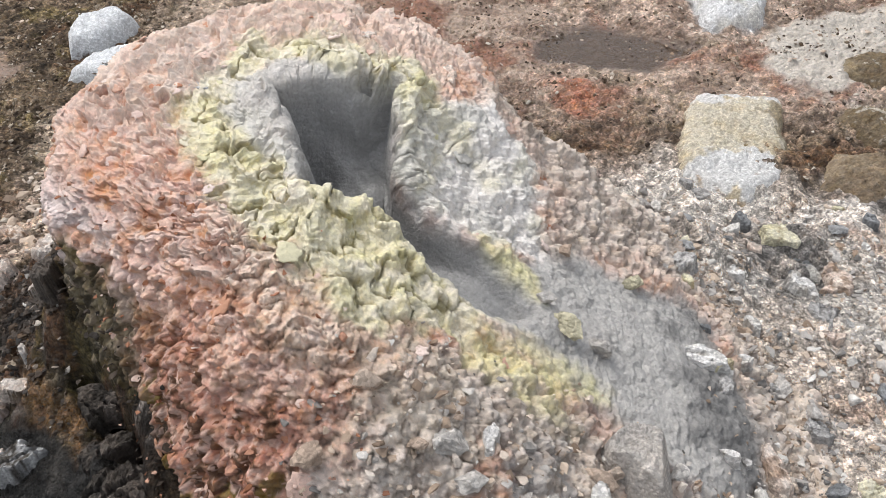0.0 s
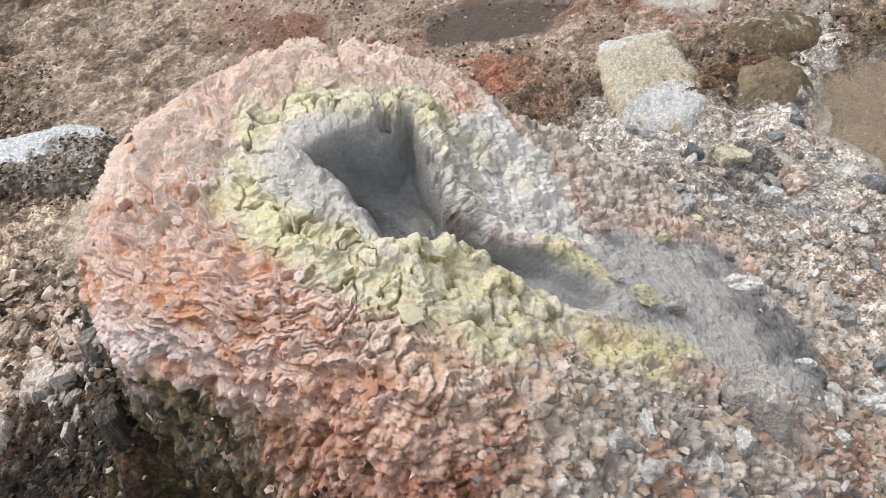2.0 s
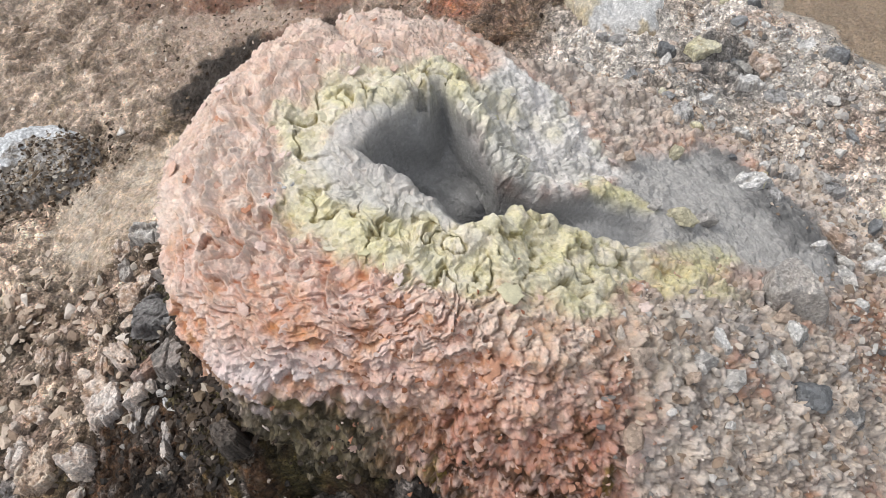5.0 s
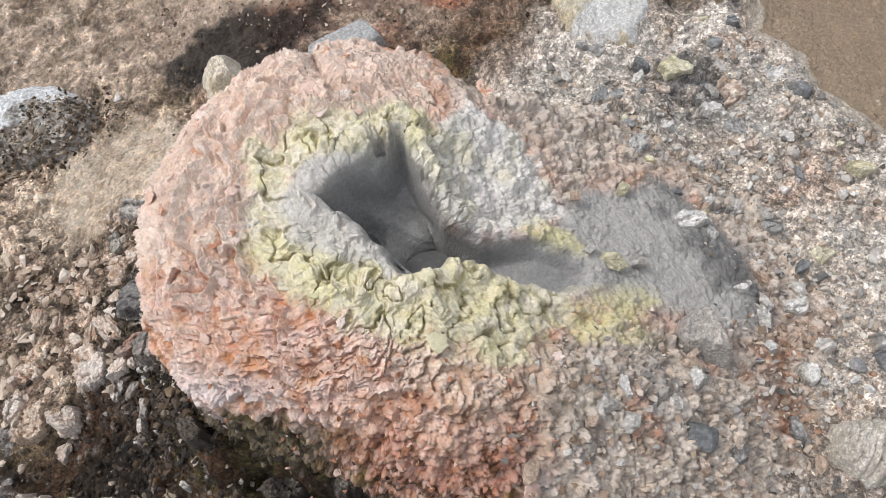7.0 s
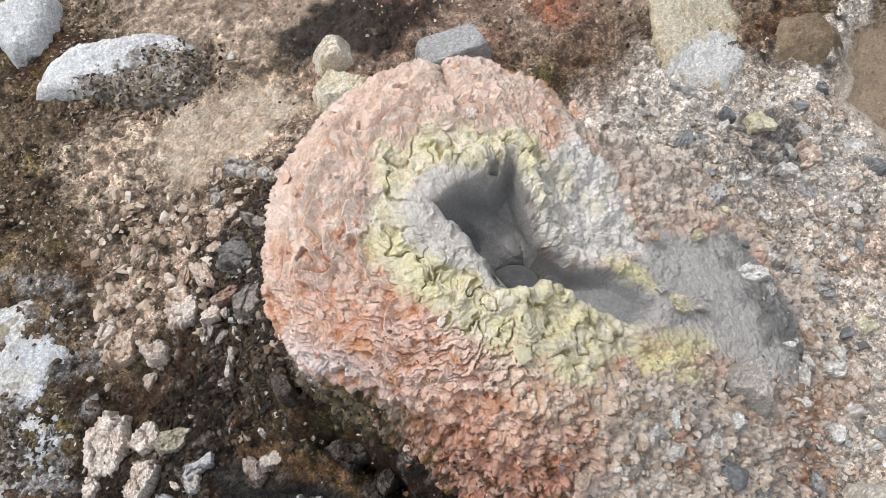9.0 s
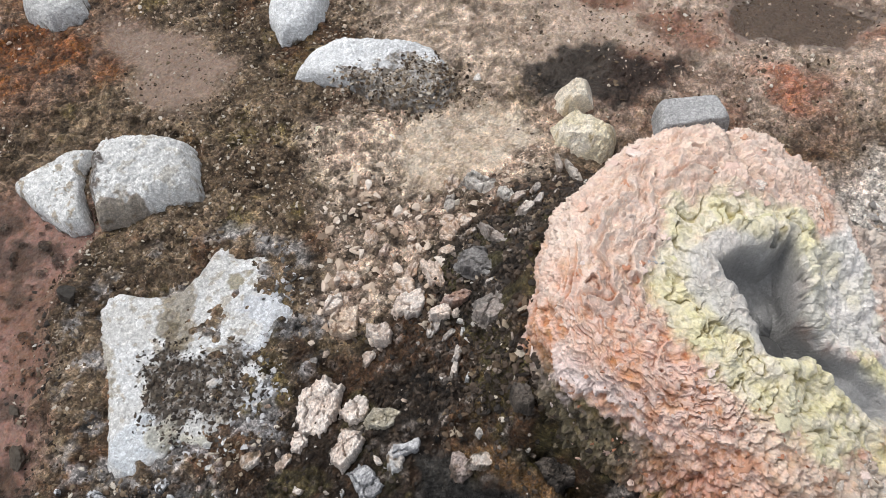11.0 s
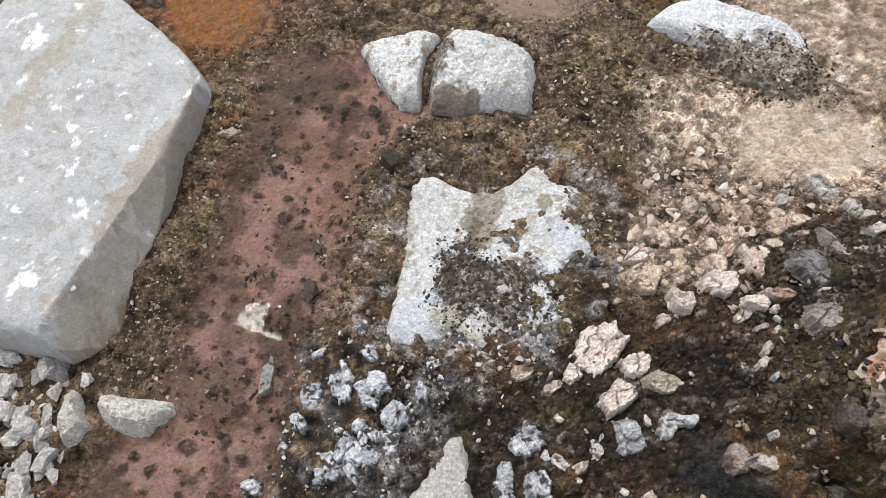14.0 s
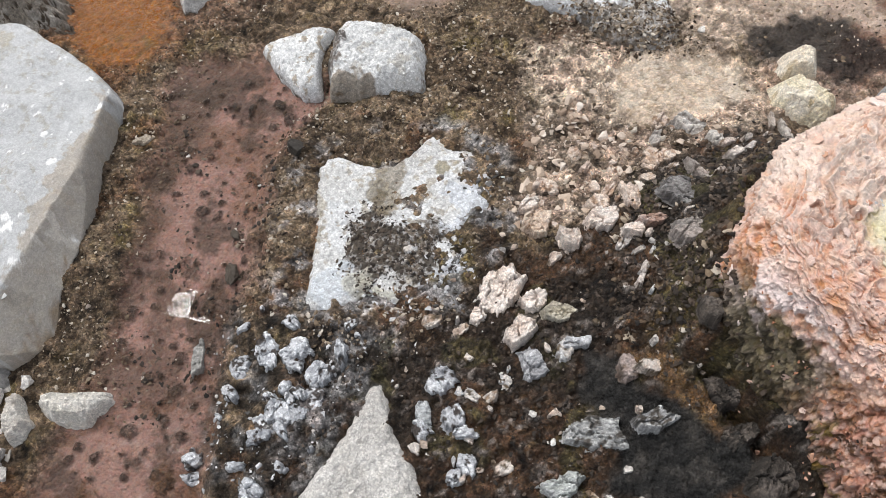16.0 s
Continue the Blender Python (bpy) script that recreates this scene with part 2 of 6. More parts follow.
# ---- the mound's form ----
HEART = (-0.2, 0.86)
VENT = [(-0.25, 0.945), (-0.2, 0.972), (-0.15, 0.972), (-0.105, 1.0), (-0.09, 1.012), (-0.088, 0.97), (-0.087, 0.92), (-0.085, 0.87), (-0.045, 0.832),
        (0.03, 0.815), (0.085, 0.78), (0.1, 0.745), (0.035, 0.713), (-0.043, 0.743), (-0.085, 0.785), (-0.17, 0.785), (-0.187, 0.83), (-0.225, 0.9)]


def reach(th):
    """How far the foot of the mound lies from its heart, by direction."""
    return (0.58 + 0.187 * np.cos(th) + 0.047 * np.sin(th) + 0.017 * np.cos(2 * th) - 0.063 * np.sin(2 * th) - 0.026 * np.cos(3 * th)
            - 0.005 * np.sin(3 * th)) * (1 - 0.22 * np.exp(-((np.mod(th, 2 * np.pi) - 2.72) / 0.62) ** 2)) * (1 + 0.015 * np.exp(-((np.mod(th, 2 * np.pi) - 3.05) / 0.45) ** 2))


# where the top breaks off towards the back, by direction in degrees
BRINK_AT = (22, 38, 52, 68, 78, 90, 101, 116, 133, 150, 168, 190)
BRINK = (0.62, 0.375, 0.4, 0.42, 0.405, 0.385, 0.4, 0.385, 0.36, 0.36, 0.4, 0.62)


def brink(th):
    return np.interp(np.degrees(np.mod(th, 2 * np.pi)), BRINK_AT, BRINK)


def dome(x, y):
    dx, dy = x - HEART[0], y - HEART[1]
    th = np.arctan2(dy, dx)
    s = np.clip(np.hypot(dx, dy) / reach(th), 0, 1)
    p = np.clip(4.24 - 3.25 * np.cos(th) + 0.64 * np.sin(th), 1, 12) + 8 * np.exp(-((np.mod(th, 2 * np.pi) - 2.95) / 0.6) ** 2)
    z = (0.483 - 0.109 * dx + 0.138 * dy) * (1 - s ** p) ** 0.908
    past = np.hypot(dx, dy) - brink(th)
    cleft = 0.035 * np.exp(-((x + 0.158) / 0.014) ** 2) * ramp(1.12, 1.17, y)
    return z * (1 - 0.85 * ramp(-0.02, 0.12, past)) - cleft


def vent_edge(x, y):
    """Distance to the vent's ragged lip, negative inside; the throat below the lip is smooth."""
    d = outside(x, y, VENT)
    return d + 0.042 * (fbm(x * 20, y * 20, 31, 4, 0.6) - 0.5) * ramp(-0.009, 0.005, d)


def vent_depth(x, y):
    d = vent_edge(x, y)
    deep = 0.05 + 0.085 * ramp(0.04, -0.09, x)
    bowl = 0.55 * ramp(0.004, -0.024, d) + 0.6 * ramp(0.0, -0.02, d) * np.exp(-((x + 0.145) / 0.065) ** 2 - ((y - 0.875) / 0.075) ** 2)
    pits = 0.07 * np.exp(-((x + 0.14) / 0.03) ** 2 - ((y - 0.835) / 0.022) ** 2) + 0.055 * np.exp(-((x + 0.205) / 0.026) ** 2 - ((y - 0.925) / 0.022) ** 2)
    knob = 0.022 * np.exp(-((x + 0.125) / 0.022) ** 2 - ((y - 0.895) / 0.02) ** 2)
    lip = 0.012 * np.exp(-((d - 0.02) / 0.02) ** 2)
    return deep * bowl + (pits - knob) * ramp(0.0, -0.03, d) - lip


# ---- the ground ----
MUD = [(-2.06, 1.4), (-1.85, 1.47), (-1.58, 1.4), (-1.66, 1.2), (-1.68, 1.08), (-1.66, 0.95), (-1.63, 0.8), (-1.62, 0.5), (-1.5, 0.1), (-2.0, -0.1), (-1.95, 0.42), (-1.93, 0.6), (-1.98, 0.85), (-2.03, 1.13), (-2.1, 1.3)]
RUST = [(-2.9, 2.1), (-2.2, 2.2), (-1.75, 2.2), (-1.6, 1.95), (-1.9, 1.75), (-2.2, 1.4), (-2.6, 1.5)]
BEIGE = [(-1.1, 1.6), (-0.85, 1.78), (-0.42, 1.62), (-0.45, 1.4), (-0.58, 1.2), (-0.8, 1.06), (-1.0, 1.08), (-1.0, 1.3)]
DARK = [(-1.12, 1.08), (-0.9, 0.98), (-0.72, 1.22), (-0.58, 1.32), (-0.55, 0.95), (-0.4, 0.65), (-0.25, 0.3), (-0.5, -0.2), (-1.3, -0.2), (-1.45, 0.3), (-1.45, 0.66), (-1.15, 0.72), (-1.05, 0.9)]
GRAVEL = [(0.1, 0.1), (0.1, 1.3), (0.4, 1.5), (0.75, 1.35), (0.95, 1.1), (0.85, 0.9), (0.9, 0.6), (0.8, 0.1)]
ORANGE = [(-2.66, 1.64), (-2.32, 1.7), (-2.14, 1.5), (-2.22, 1.36), (-2.36, 1.3), (-2.46, 1.42)]
SALT_C = [(0.92, 1.68), (1.12, 1.66), (1.14, 1.47), (0.95, 1.44), (0.8, 1.22), (0.66, 1.25), (0.72, 1.33), (0.95, 1.52)]
POND = [(0.87, 1.1), (0.82, 1.22), (0.95, 1.4), (1.3, 1.45), (1.6, 0.9), (1.3, 0.5), (0.92, 0.72), (0.85, 0.94)]
BACK_POOL = [(0.14, 2.08), (0.33, 2.16), (0.6, 2.0), (0.46, 1.88), (0.16, 1.93)]
BACK_DARK = [(-0.48, 1.86), (-0.26, 1.93), (0.0, 1.85), (-0.06, 1.68), (-0.23, 1.7), (-0.42, 1.72)]
SALT = [(0.8, 2.07), (1.02, 2.2), (1.3, 2.2), (1.2, 1.95), (0.98, 1.8), (0.86, 1.69), (0.77, 1.86)]
SALT_B = [(0.62, 2.3), (0.85, 2.4), (0.78, 2.08), (0.64, 2.08)]
CHARCOAL = [(0.34, 0.86), (0.46, 0.9), (0.47, 0.76), (0.4, 0.64), (0.3, 0.66)]
SLATY = [(0.58, 1.22), (0.67, 1.17), (0.65, 1.04), (0.56, 1.0), (0.51, 1.09)]
PITCH = [(-0.79, 0.74), (-0.7, 0.72), (-0.64, 0.67), (-0.58, 0.65), (-0.53, 0.6), (-0.45, 0.6), (-0.42, 0.52), (-0.5, 0.46), (-0.69, 0.45), (-0.68, 0.53), (-0.78, 0.64)]
SANDY = [(-0.83, 1.56), (-0.78, 1.66), (-0.63, 1.71), (-0.48, 1.68), (-0.46, 1.55), (-0.6, 1.46), (-0.74, 1.42), (-0.81, 1.46)]
FAR_MUD = [(-1.75, 2.1), (-1.45, 2.05), (-1.3, 1.9), (-1.45, 1.7), (-1.6, 1.8)]


def lie_of_land(x, y):
    """Ground height without its small relief."""
    dx, dy = x - HEART[0], y - HEART[1]
    th = np.arctan2(dy, dx)
    d = np.hypot(dx, dy) - np.minimum(reach(th), brink(th) + 0.04)
    left = ramp(0.2, -0.6, np.cos(th))
    z = 0.03 * (fbm(x * 1.6, y * 1.6, 3) - 0.5) + left * 0.12 * np.exp(-np.clip(d, 0, 9) / 0.28)
    way = np.degrees(np.mod(th, 2 * np.pi))
    z = z + left * (0.11 + 0.09 * ramp(215, 185, way)) * np.exp(-np.clip(d, 0, 9) / 0.1)
    z = z - 0.12 * ramp(196, 208, way) * ramp(245, 228, way) * np.exp(-((d - 0.012) / 0.022) ** 2)
    z = z + 0.17 * ramp(-0.2, 0.5, np.cos(th)) * ramp(-0.1, 0.6, np.sin(th)) * np.exp(-np.clip(d, 0, 9) / 0.08)
    z = z - 0.1 * ramp(-1.3, -2.0, x) * ramp(0.9, 0.2, y)
    mud = patch(x, y, MUD, 0.05, 0.06, 11, 7)
    z = z * (1 - mud) + (-0.018 - 0.085 * ramp(0.95, 0.1, y)) * mud
    pond = patch(x, y, POND, 0.05, 0.03, 12)
    pool = patch(x, y, BACK_POOL, 0.05, 0.03, 13)
    return z - 0.03 * pond - 0.02 * pool


def spread_axis(lo, hi, step, far):
    core = np.arange(lo, hi + step / 2, step)
    grow = step * 1.35 ** np.arange(1, 45)
    out = np.cumsum(grow)
    out = out[out < far]
    return np.concatenate([lo - out[::-1], core, hi + out])


gx, gy = spread_axis(-2.75, 1.5, 0.005, 400), spread_axis(-0.05, 2.75, 0.005, 400)
X, Y = np.meshgrid(gx, gy)
near = ramp(3.5, 2.2, np.hypot(X + 0.6, Y - 1.2))
Z = lie_of_land(X, Y)
mud, rust, beige, dark = patch(X, Y, MUD, 0.04, 0.06, 11, 7), patch(X, Y, RUST, 0.1, 0.1, 14), patch(X, Y, BEIGE, 0.07, 0.07, 15), patch(X, Y, DARK, 0.05, 0.07, 16)
gravel, pond, pool = patch(X, Y, GRAVEL, 0.08, 0.06, 17), patch(X, Y, POND, 0.03, 0.03, 12), patch(X, Y, BACK_POOL, 0.03, 0.04, 13)
back_dark, salt, salt_b, far_mud = patch(X, Y, BACK_DARK, 0.04, 0.12, 18), patch(X, Y, SALT, 0.02, 0.05, 19), patch(X, Y, SALT_B, 0.02, 0.05, 19), patch(X, Y, FAR_MUD, 0.05, 0.06, 20)
far = ramp(1.45, 1.75, Y + 0.12 * (fbm(X * 5, Y * 5, 21) - 0.5)) * ramp(-0.6, -0.2, X)
orange = patch(X, Y, ORANGE, 0.05, 0.08, 29, 12)
wetmud = np.clip(mud + pond + pool + far_mud + orange + 0.45 * patch(X, Y, PITCH, 0.015, 0.03, 24, 12), 0, 1)
sandy = patch(X, Y, SANDY, 0.03, 0.05, 30, 12)
f1, f2, tone = cells(X * 55, Y * 55, 41)
clod = (1 - np.clip(f1 * 1.3, 0, 1) ** 2) * (0.3 + tone)
f1b, f2b, toneb = cells(X * 120, Y * 120, 42)
clod_b = (1 - np.clip(f1b * 1.3, 0, 1) ** 2) * (0.2 + toneb)
lumps = fbm(X * 11, Y * 11, 43, 5, 0.6) - 0.5
f1d, f2d, toned = cells(X * 27 + 0.7 * fbm(X * 40, Y * 40, 35, 2), Y * 27 + 0.7 * fbm(X * 40, Y * 40, 36, 2), 37)
clod_d = (1 - np.clip(f1d * 1.25, 0, 1) ** 2) * (toned > 0.45) * (toned - 0.2)
relief = 0.06 * lumps * (1 + 0.1 * beige) + 0.014 * clod_d * (1 - 0.4 * ramp(1.7, 1.9, Y)) + 0.006 * clod * (1 - 0.2 * beige + dark) + 0.003 * clod_b * (1 + dark) + 0.02 * dark * (fbm(X * 34, Y * 34, 70, 4, 0.6) - 0.5)
Z = Z + near * (relief * (1 - 0.9 * wetmud) * (1 - 0.55 * sandy) + 0.02 * (fbm(X * 16, Y * 16, 44, 4, 0.6) - 0.5) * wetmud)
soilA, soilB = fbm(X * 6, Y * 6, 51), fbm(X * 30, Y * 30, 52, 4, 0.65)
tint = np.zeros((*X.shape, 3)) + np.array((0.165, 0.12, 0.08))
tint = blend(tint, (0.23, 0.17, 0.11), ramp(0.5, 0.72, soilB) * 0.8)
tint = blend(tint, (0.065, 0.044, 0.028), ramp(0.56, 0.35, soilA) * 0.7)
tint = blend(tint, (0.16, 0.125, 0.05), ramp(0.56, 0.68, fbm(X * 8, Y * 8, 62)) * 0.6)
tint = blend(tint, (0.13, 0.06, 0.03), ramp(0.56, 0.68, fbm(X * 7, Y * 7, 63)) * 0.5)
tan = patch(X, Y, [(-0.8, 1.78), (-1.0, 2.2), (-1.1, 2.8), (0.3, 2.8), (0.1, 1.95), (-0.3, 1.75)], 0.12, 0.12, 22)
tint = blend(tint, (0.6, 0.475, 0.375), tan * (0.55 + 0.45 * ramp(0.35, 0.58, soilB)))
tint = blend(tint, (0.2, 0.145, 0.105), tan * ramp(2.0, 2.2, Y) * ramp(0.5, 0.62, fbm(X * 13, Y * 13, 72, 4, 0.6)) * 0.75)
tint = blend(tint, (0.56, 0.43, 0.345), far * (0.5 + 0.5 * ramp(0.35, 0.6, soilB)))
tint = blend(tint, (0.3, 0.15, 0.1), far * ramp(0.45, 0.64, fbm(X * 5, Y * 5, 53)) * 0.85)
tint = blend(tint, (0.42, 0.16, 0.09), patch(X, Y, [(0.17, 1.87), (0.41, 1.75), (0.36, 1.57), (0.22, 1.7)], 0.05, 0.1, 55) * 0.8)
tint = blend(tint, (0.2, 0.13, 0.095), far * ramp(0.57, 0.64, fbm(X * 9, Y * 9, 56)) * 0.6)
tint = blend(tint, (0.62, 0.54, 0.47), gravel * 0.95)
tint = blend(tint, (0.42, 0.22, 0.13), patch(X, Y, [(0.34, 0.58), (0.46, 0.56), (0.42, 0.4), (0.28, 0.43)], 0.04, 0.08, 68, 14) * 0.8)
tint = blend(tint, (0.6, 0.45, 0.36), gravel * ramp(0.5, 0.64, fbm(X * 6, Y * 6, 66)) * 0.7)
tint = blend(tint, (0.62, 0.58, 0.53), gravel * ramp(0.52, 0.64, fbm(X * 7, Y * 7, 67)) * 0.7)
tint = blend(tint, (0.22, 0.18, 0.15), gravel * ramp(0.56, 0.7, fbm(X * 11, Y * 11, 68)) * 0.6)
charcoal = np.clip(patch(X, Y, CHARCOAL, 0.04, 0.08, 27, 12) + patch(X, Y, SLATY, 0.03, 0.06, 28, 14), 0, 1)
tint = blend(tint, (0.14, 0.135, 0.13), charcoal * ramp(0.3, 0.55, soilB + 0.1) * 0.9)
tint = blend(tint, (0.62, 0.5, 0.39), beige * (0.7 + 0.3 * ramp(0.35, 0.6, soilB)))
tint = blend(tint, (0.12, 0.085, 0.06), beige * ramp(0.42, 0.3, soilB) * 0.7)
tint = blend(tint, (0.07, 0.05, 0.035), beige * ramp(1.5, 1.36, Y) * ramp(0.66, 0.5, fbm(X * 17, Y * 17, 69, 5, 0.65)) * 0.9)
tint = blend(tint, (0.55, 0.4, 0.31), beige * ramp(0.52, 0.64, fbm(X * 9, Y * 9, 65)) * 0.6)
tint = blend(tint, (0.62, 0.5, 0.385), sandy * 0.75)
tint = blend(tint, (0.68, 0.58, 0.47), sandy * ramp(0.5, 0.62, fbm(X * 14, Y * 14, 75, 4, 0.6)) * 0.8)
tint = blend(tint, (0.3, 0.22, 0.15), sandy * ramp(0.03, 0.01, np.abs(fbm(X * 17, Y * 17, 76, 4, 0.6) - 0.5)) * 0.7)
tint = blend(tint, (0.036, 0.025, 0.0175), dark)
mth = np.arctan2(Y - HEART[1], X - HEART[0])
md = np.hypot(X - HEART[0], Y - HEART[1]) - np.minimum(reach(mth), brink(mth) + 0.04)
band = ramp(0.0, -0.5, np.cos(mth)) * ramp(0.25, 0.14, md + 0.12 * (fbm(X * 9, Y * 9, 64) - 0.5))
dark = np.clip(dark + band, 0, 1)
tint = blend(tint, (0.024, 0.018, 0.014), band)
tint = blend(tint, (0.075, 0.042, 0.024), dark * ramp(0.46, 0.6, soilA) * 0.9)
tint = blend(tint, (0.075, 0.065, 0.03), dark * ramp(0.55, 0.66, fbm(X * 13, Y * 13, 58)) * 0.7)
tint = blend(tint, (0.22, 0.19, 0.17), dark * ramp(0.62, 0.7, fbm(X * 40, Y * 40, 59, 4, 0.6)) * 0.8)
moss = ramp(0.12, 0.03, md + 0.1 * (fbm(X * 14, Y * 14, 77) - 0.5)) * ramp(2.9, 3.2, np.mod(mth, 2 * np.pi)) * ramp(4.0, 3.7, np.mod(mth, 2 * np.pi))
tint = blend(tint, (0.1, 0.085, 0.035), moss * ramp(0.36, 0.5, soilB) * 0.5)
tint = blend(tint, (0.2, 0.125, 0.085), rust)
tint = blend(tint, (0.17, 0.07, 0.028), rust * ramp(0.45, 0.65, soilA))
tint = blend(tint, (0.3, 0.12, 0.035), orange * 0.95)
tint = blend(tint, (0.16, 0.1, 0.035), orange * ramp(0.5, 0.64, soilA + 0.3 * (soilB - 0.5)) * 0.8)
tint = blend(tint, (0.34, 0.2, 0.16), mud)
sx_, sy_ = X + 0.03 * (fbm(X * 20, Y * 20, 47) - 0.5), Y + 0.03 * (fbm(X * 20, Y * 20, 48) - 0.5)
f1c, f2c, tonec = cells(sx_ * 19, sy_ * 19, 45)
clump = ramp(0.35, 0.48, 0.12 * ramp(0.9, 0.7, Y) + fbm(X * 5, Y * 5, 46) + 0.15 * (fbm(X * 16, Y * 16, 49) - 0.5))
size_c = 0.08 + 0.36 * tonec ** 2
spots = ramp(size_c, size_c * 0.6, f1c) * clump
ringed = ramp(size_c * 1.5, size_c * 1.1, f1c) * (1 - ramp(size_c, size_c * 0.6, f1c)) * clump
tint = blend(tint, (0.36, 0.25, 0.21), mud * ringed * 0.4)
tint = blend(tint, (0.045, 0.03, 0.022), mud * spots * 0.85)
tint = blend(tint, (0.16, 0.08, 0.04), mud * ramp(0.55, 0.7, fbm(X * 7, Y * 7, 54)) * 0.5)
tint = blend(tint, (0.05, 0.036, 0.025), mud * ramp(0.51, 0.64, fbm(X * 10, Y * 10, 57, 5, 0.65)) * 0.7)
Z = Z - 0.007 * np.exp(-(((X + 1.74) / 0.05) ** 2 + ((Y - 0.745) / 0.045) ** 2)) - 0.006 * np.exp(-(((X + 1.8) / 0.03) ** 2 + ((Y - 0.66) / 0.05) ** 2))
Z = Z + mud * spots * 0.01 - mud * ringed * 0.001
wisp = ramp(0.022, 0.004, np.abs(fbm(X * 8, Y * 8, 71, 4) - 0.5)) * ramp(0.5, 0.62, fbm(X * 4, Y * 4, 73))
tint = blend(tint, (0.42, 0.32, 0.28), mud * wisp * (1 - spots) * 0.45)
tint = blend(tint, (0.12, 0.06, 0.03), mud * ramp(0.52, 0.66, fbm(X * 12 + 4, Y * 12, 74, 4, 0.6)) * ramp(0.9, 0.55, Y) * 0.6)
murk = mud * ramp(0.82, 0.7, Y) * ramp(0.36, 0.46, Y)
tint = blend(tint, (0.085, 0.055, 0.038), murk * ramp(0.4, 0.56, fbm(X * 9, Y * 9, 38, 5, 0.6)) * 0.65)
tint = blend(tint, (0.09, 0.06, 0.042), mud * ramp(-1.88, -1.97, X + 0.16 * (fbm(X * 7, Y * 7, 39) - 0.5)) * 0.7)
tint = blend(tint, (0.3, 0.215, 0.165), far_mud)
tint = blend(tint, (0.55, 0.48, 0.4), pond)
tint = blend(tint, (0.21, 0.17, 0.145), pool)
streak = patch(X, Y, [(-0.7, 0.74), (-0.62, 0.735), (-0.575, 0.69), (-0.515, 0.645), (-0.5, 0.59), (-0.535, 0.62), (-0.6, 0.66), (-0.66, 0.69)], 0.012, 0.025, 23, 12)
tint = blend(tint, (0.17, 0.1, 0.05), streak * ramp(0.4, 0.6, soilA + 0.2))
pitch = patch(X, Y, PITCH, 0.015, 0.03, 24, 12) * (1 - streak)
tint = blend(tint, (0.018, 0.017, 0.016), pitch)
tint = blend(tint, (0.05, 0.045, 0.04), pitch * ramp(0.5, 0.62, fbm(X * 33, Y * 33, 34, 4, 0.6)) * 0.8)
tint = blend(tint, (0.018, 0.016, 0.014), back_dark * 0.9)
rim = patch(X, Y, [(-1.62, 1.16), (-1.38, 1.3), (-1.26, 1.36), (-1.08, 1.27), (-0.98, 1.1), (-1.04, 0.82), (-1.32, 0.66), (-1.56, 0.7), (-1.6, 0.95)], 0.03, 0.06, 25, 14)
tint = blend(tint, (0.42, 0.42, 0.43), rim * ramp(0.5, 0.64, fbm(X * 18, Y * 18, 60, 6, 0.6)) * 0.55)
crumbly = patch(X, Y, [(-1.65, 0.66), (-1.3, 0.7), (-1.18, 0.62), (-1.2, 0.3), (-1.5, 0.22), (-1.62, 0.4)], 0.04, 0.06, 26, 14)
tint = blend(tint, (0.03, 0.024, 0.018), crumbly * ramp(0.6, 0.42, soilB) * 0.85)
tint = blend(tint, (0.55, 0.55, 0.56), crumbly * ramp(0.5, 0.64, fbm(X * 16, Y * 16, 61, 6, 0.6)) * 0.25)
tint = blend(tint, (0.66, 0.6, 0.53), salt)
tint = blend(tint, (0.56, 0.56, 0.56), salt_b)
tint = blend(tint, (0.62, 0.57, 0.52), patch(X, Y, SALT_C, 0.04, 0.1, 34, 12) * ramp(0.36, 0.5, soilB + 0.1) * 0.9)
crumbled = (1 - np.clip(wetmud + 0.6 * sandy + 0.5 * gravel + 0.65 * far + 0.4 * tan + 0.9 * salt, 0, 1))[..., None]
tint = tint * (1 + crumbled * (0.55 * (tone - 0.5) * ramp(0.75, 0.4, f1) + 0.9 * (toned - 0.5) * ramp(0.7, 0.45, f1d) + 1.5 * (fbm(X * 42, Y * 42, 79, 3, 0.55) - 0.5))[..., None])
wet = np.clip(0.75 * mud + 0.55 * dark + 0.5 * rust + 0.8 * pool + 0.8 * pond + 0.6 * far_mud + 0.4 * back_dark + 0.25 * far + 0.5 * streak + 0.5 * pitch + 0.5 * orange, 0, 1)
away = ramp(2.3, 3.2, np.hypot(X + 0.6, Y - 1.2))
tint = blend(tint, (0.17, 0.122, 0.086), away)
wet = wet * (1 - away)
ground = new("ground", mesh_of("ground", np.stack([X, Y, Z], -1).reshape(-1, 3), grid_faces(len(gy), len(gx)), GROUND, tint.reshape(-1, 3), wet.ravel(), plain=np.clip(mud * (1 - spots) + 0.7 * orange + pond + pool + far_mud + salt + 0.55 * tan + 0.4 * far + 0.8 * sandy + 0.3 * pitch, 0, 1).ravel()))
tagged(ground, "brown and rust-red damp volcanic soil with gravel", "ground", kind="structure")

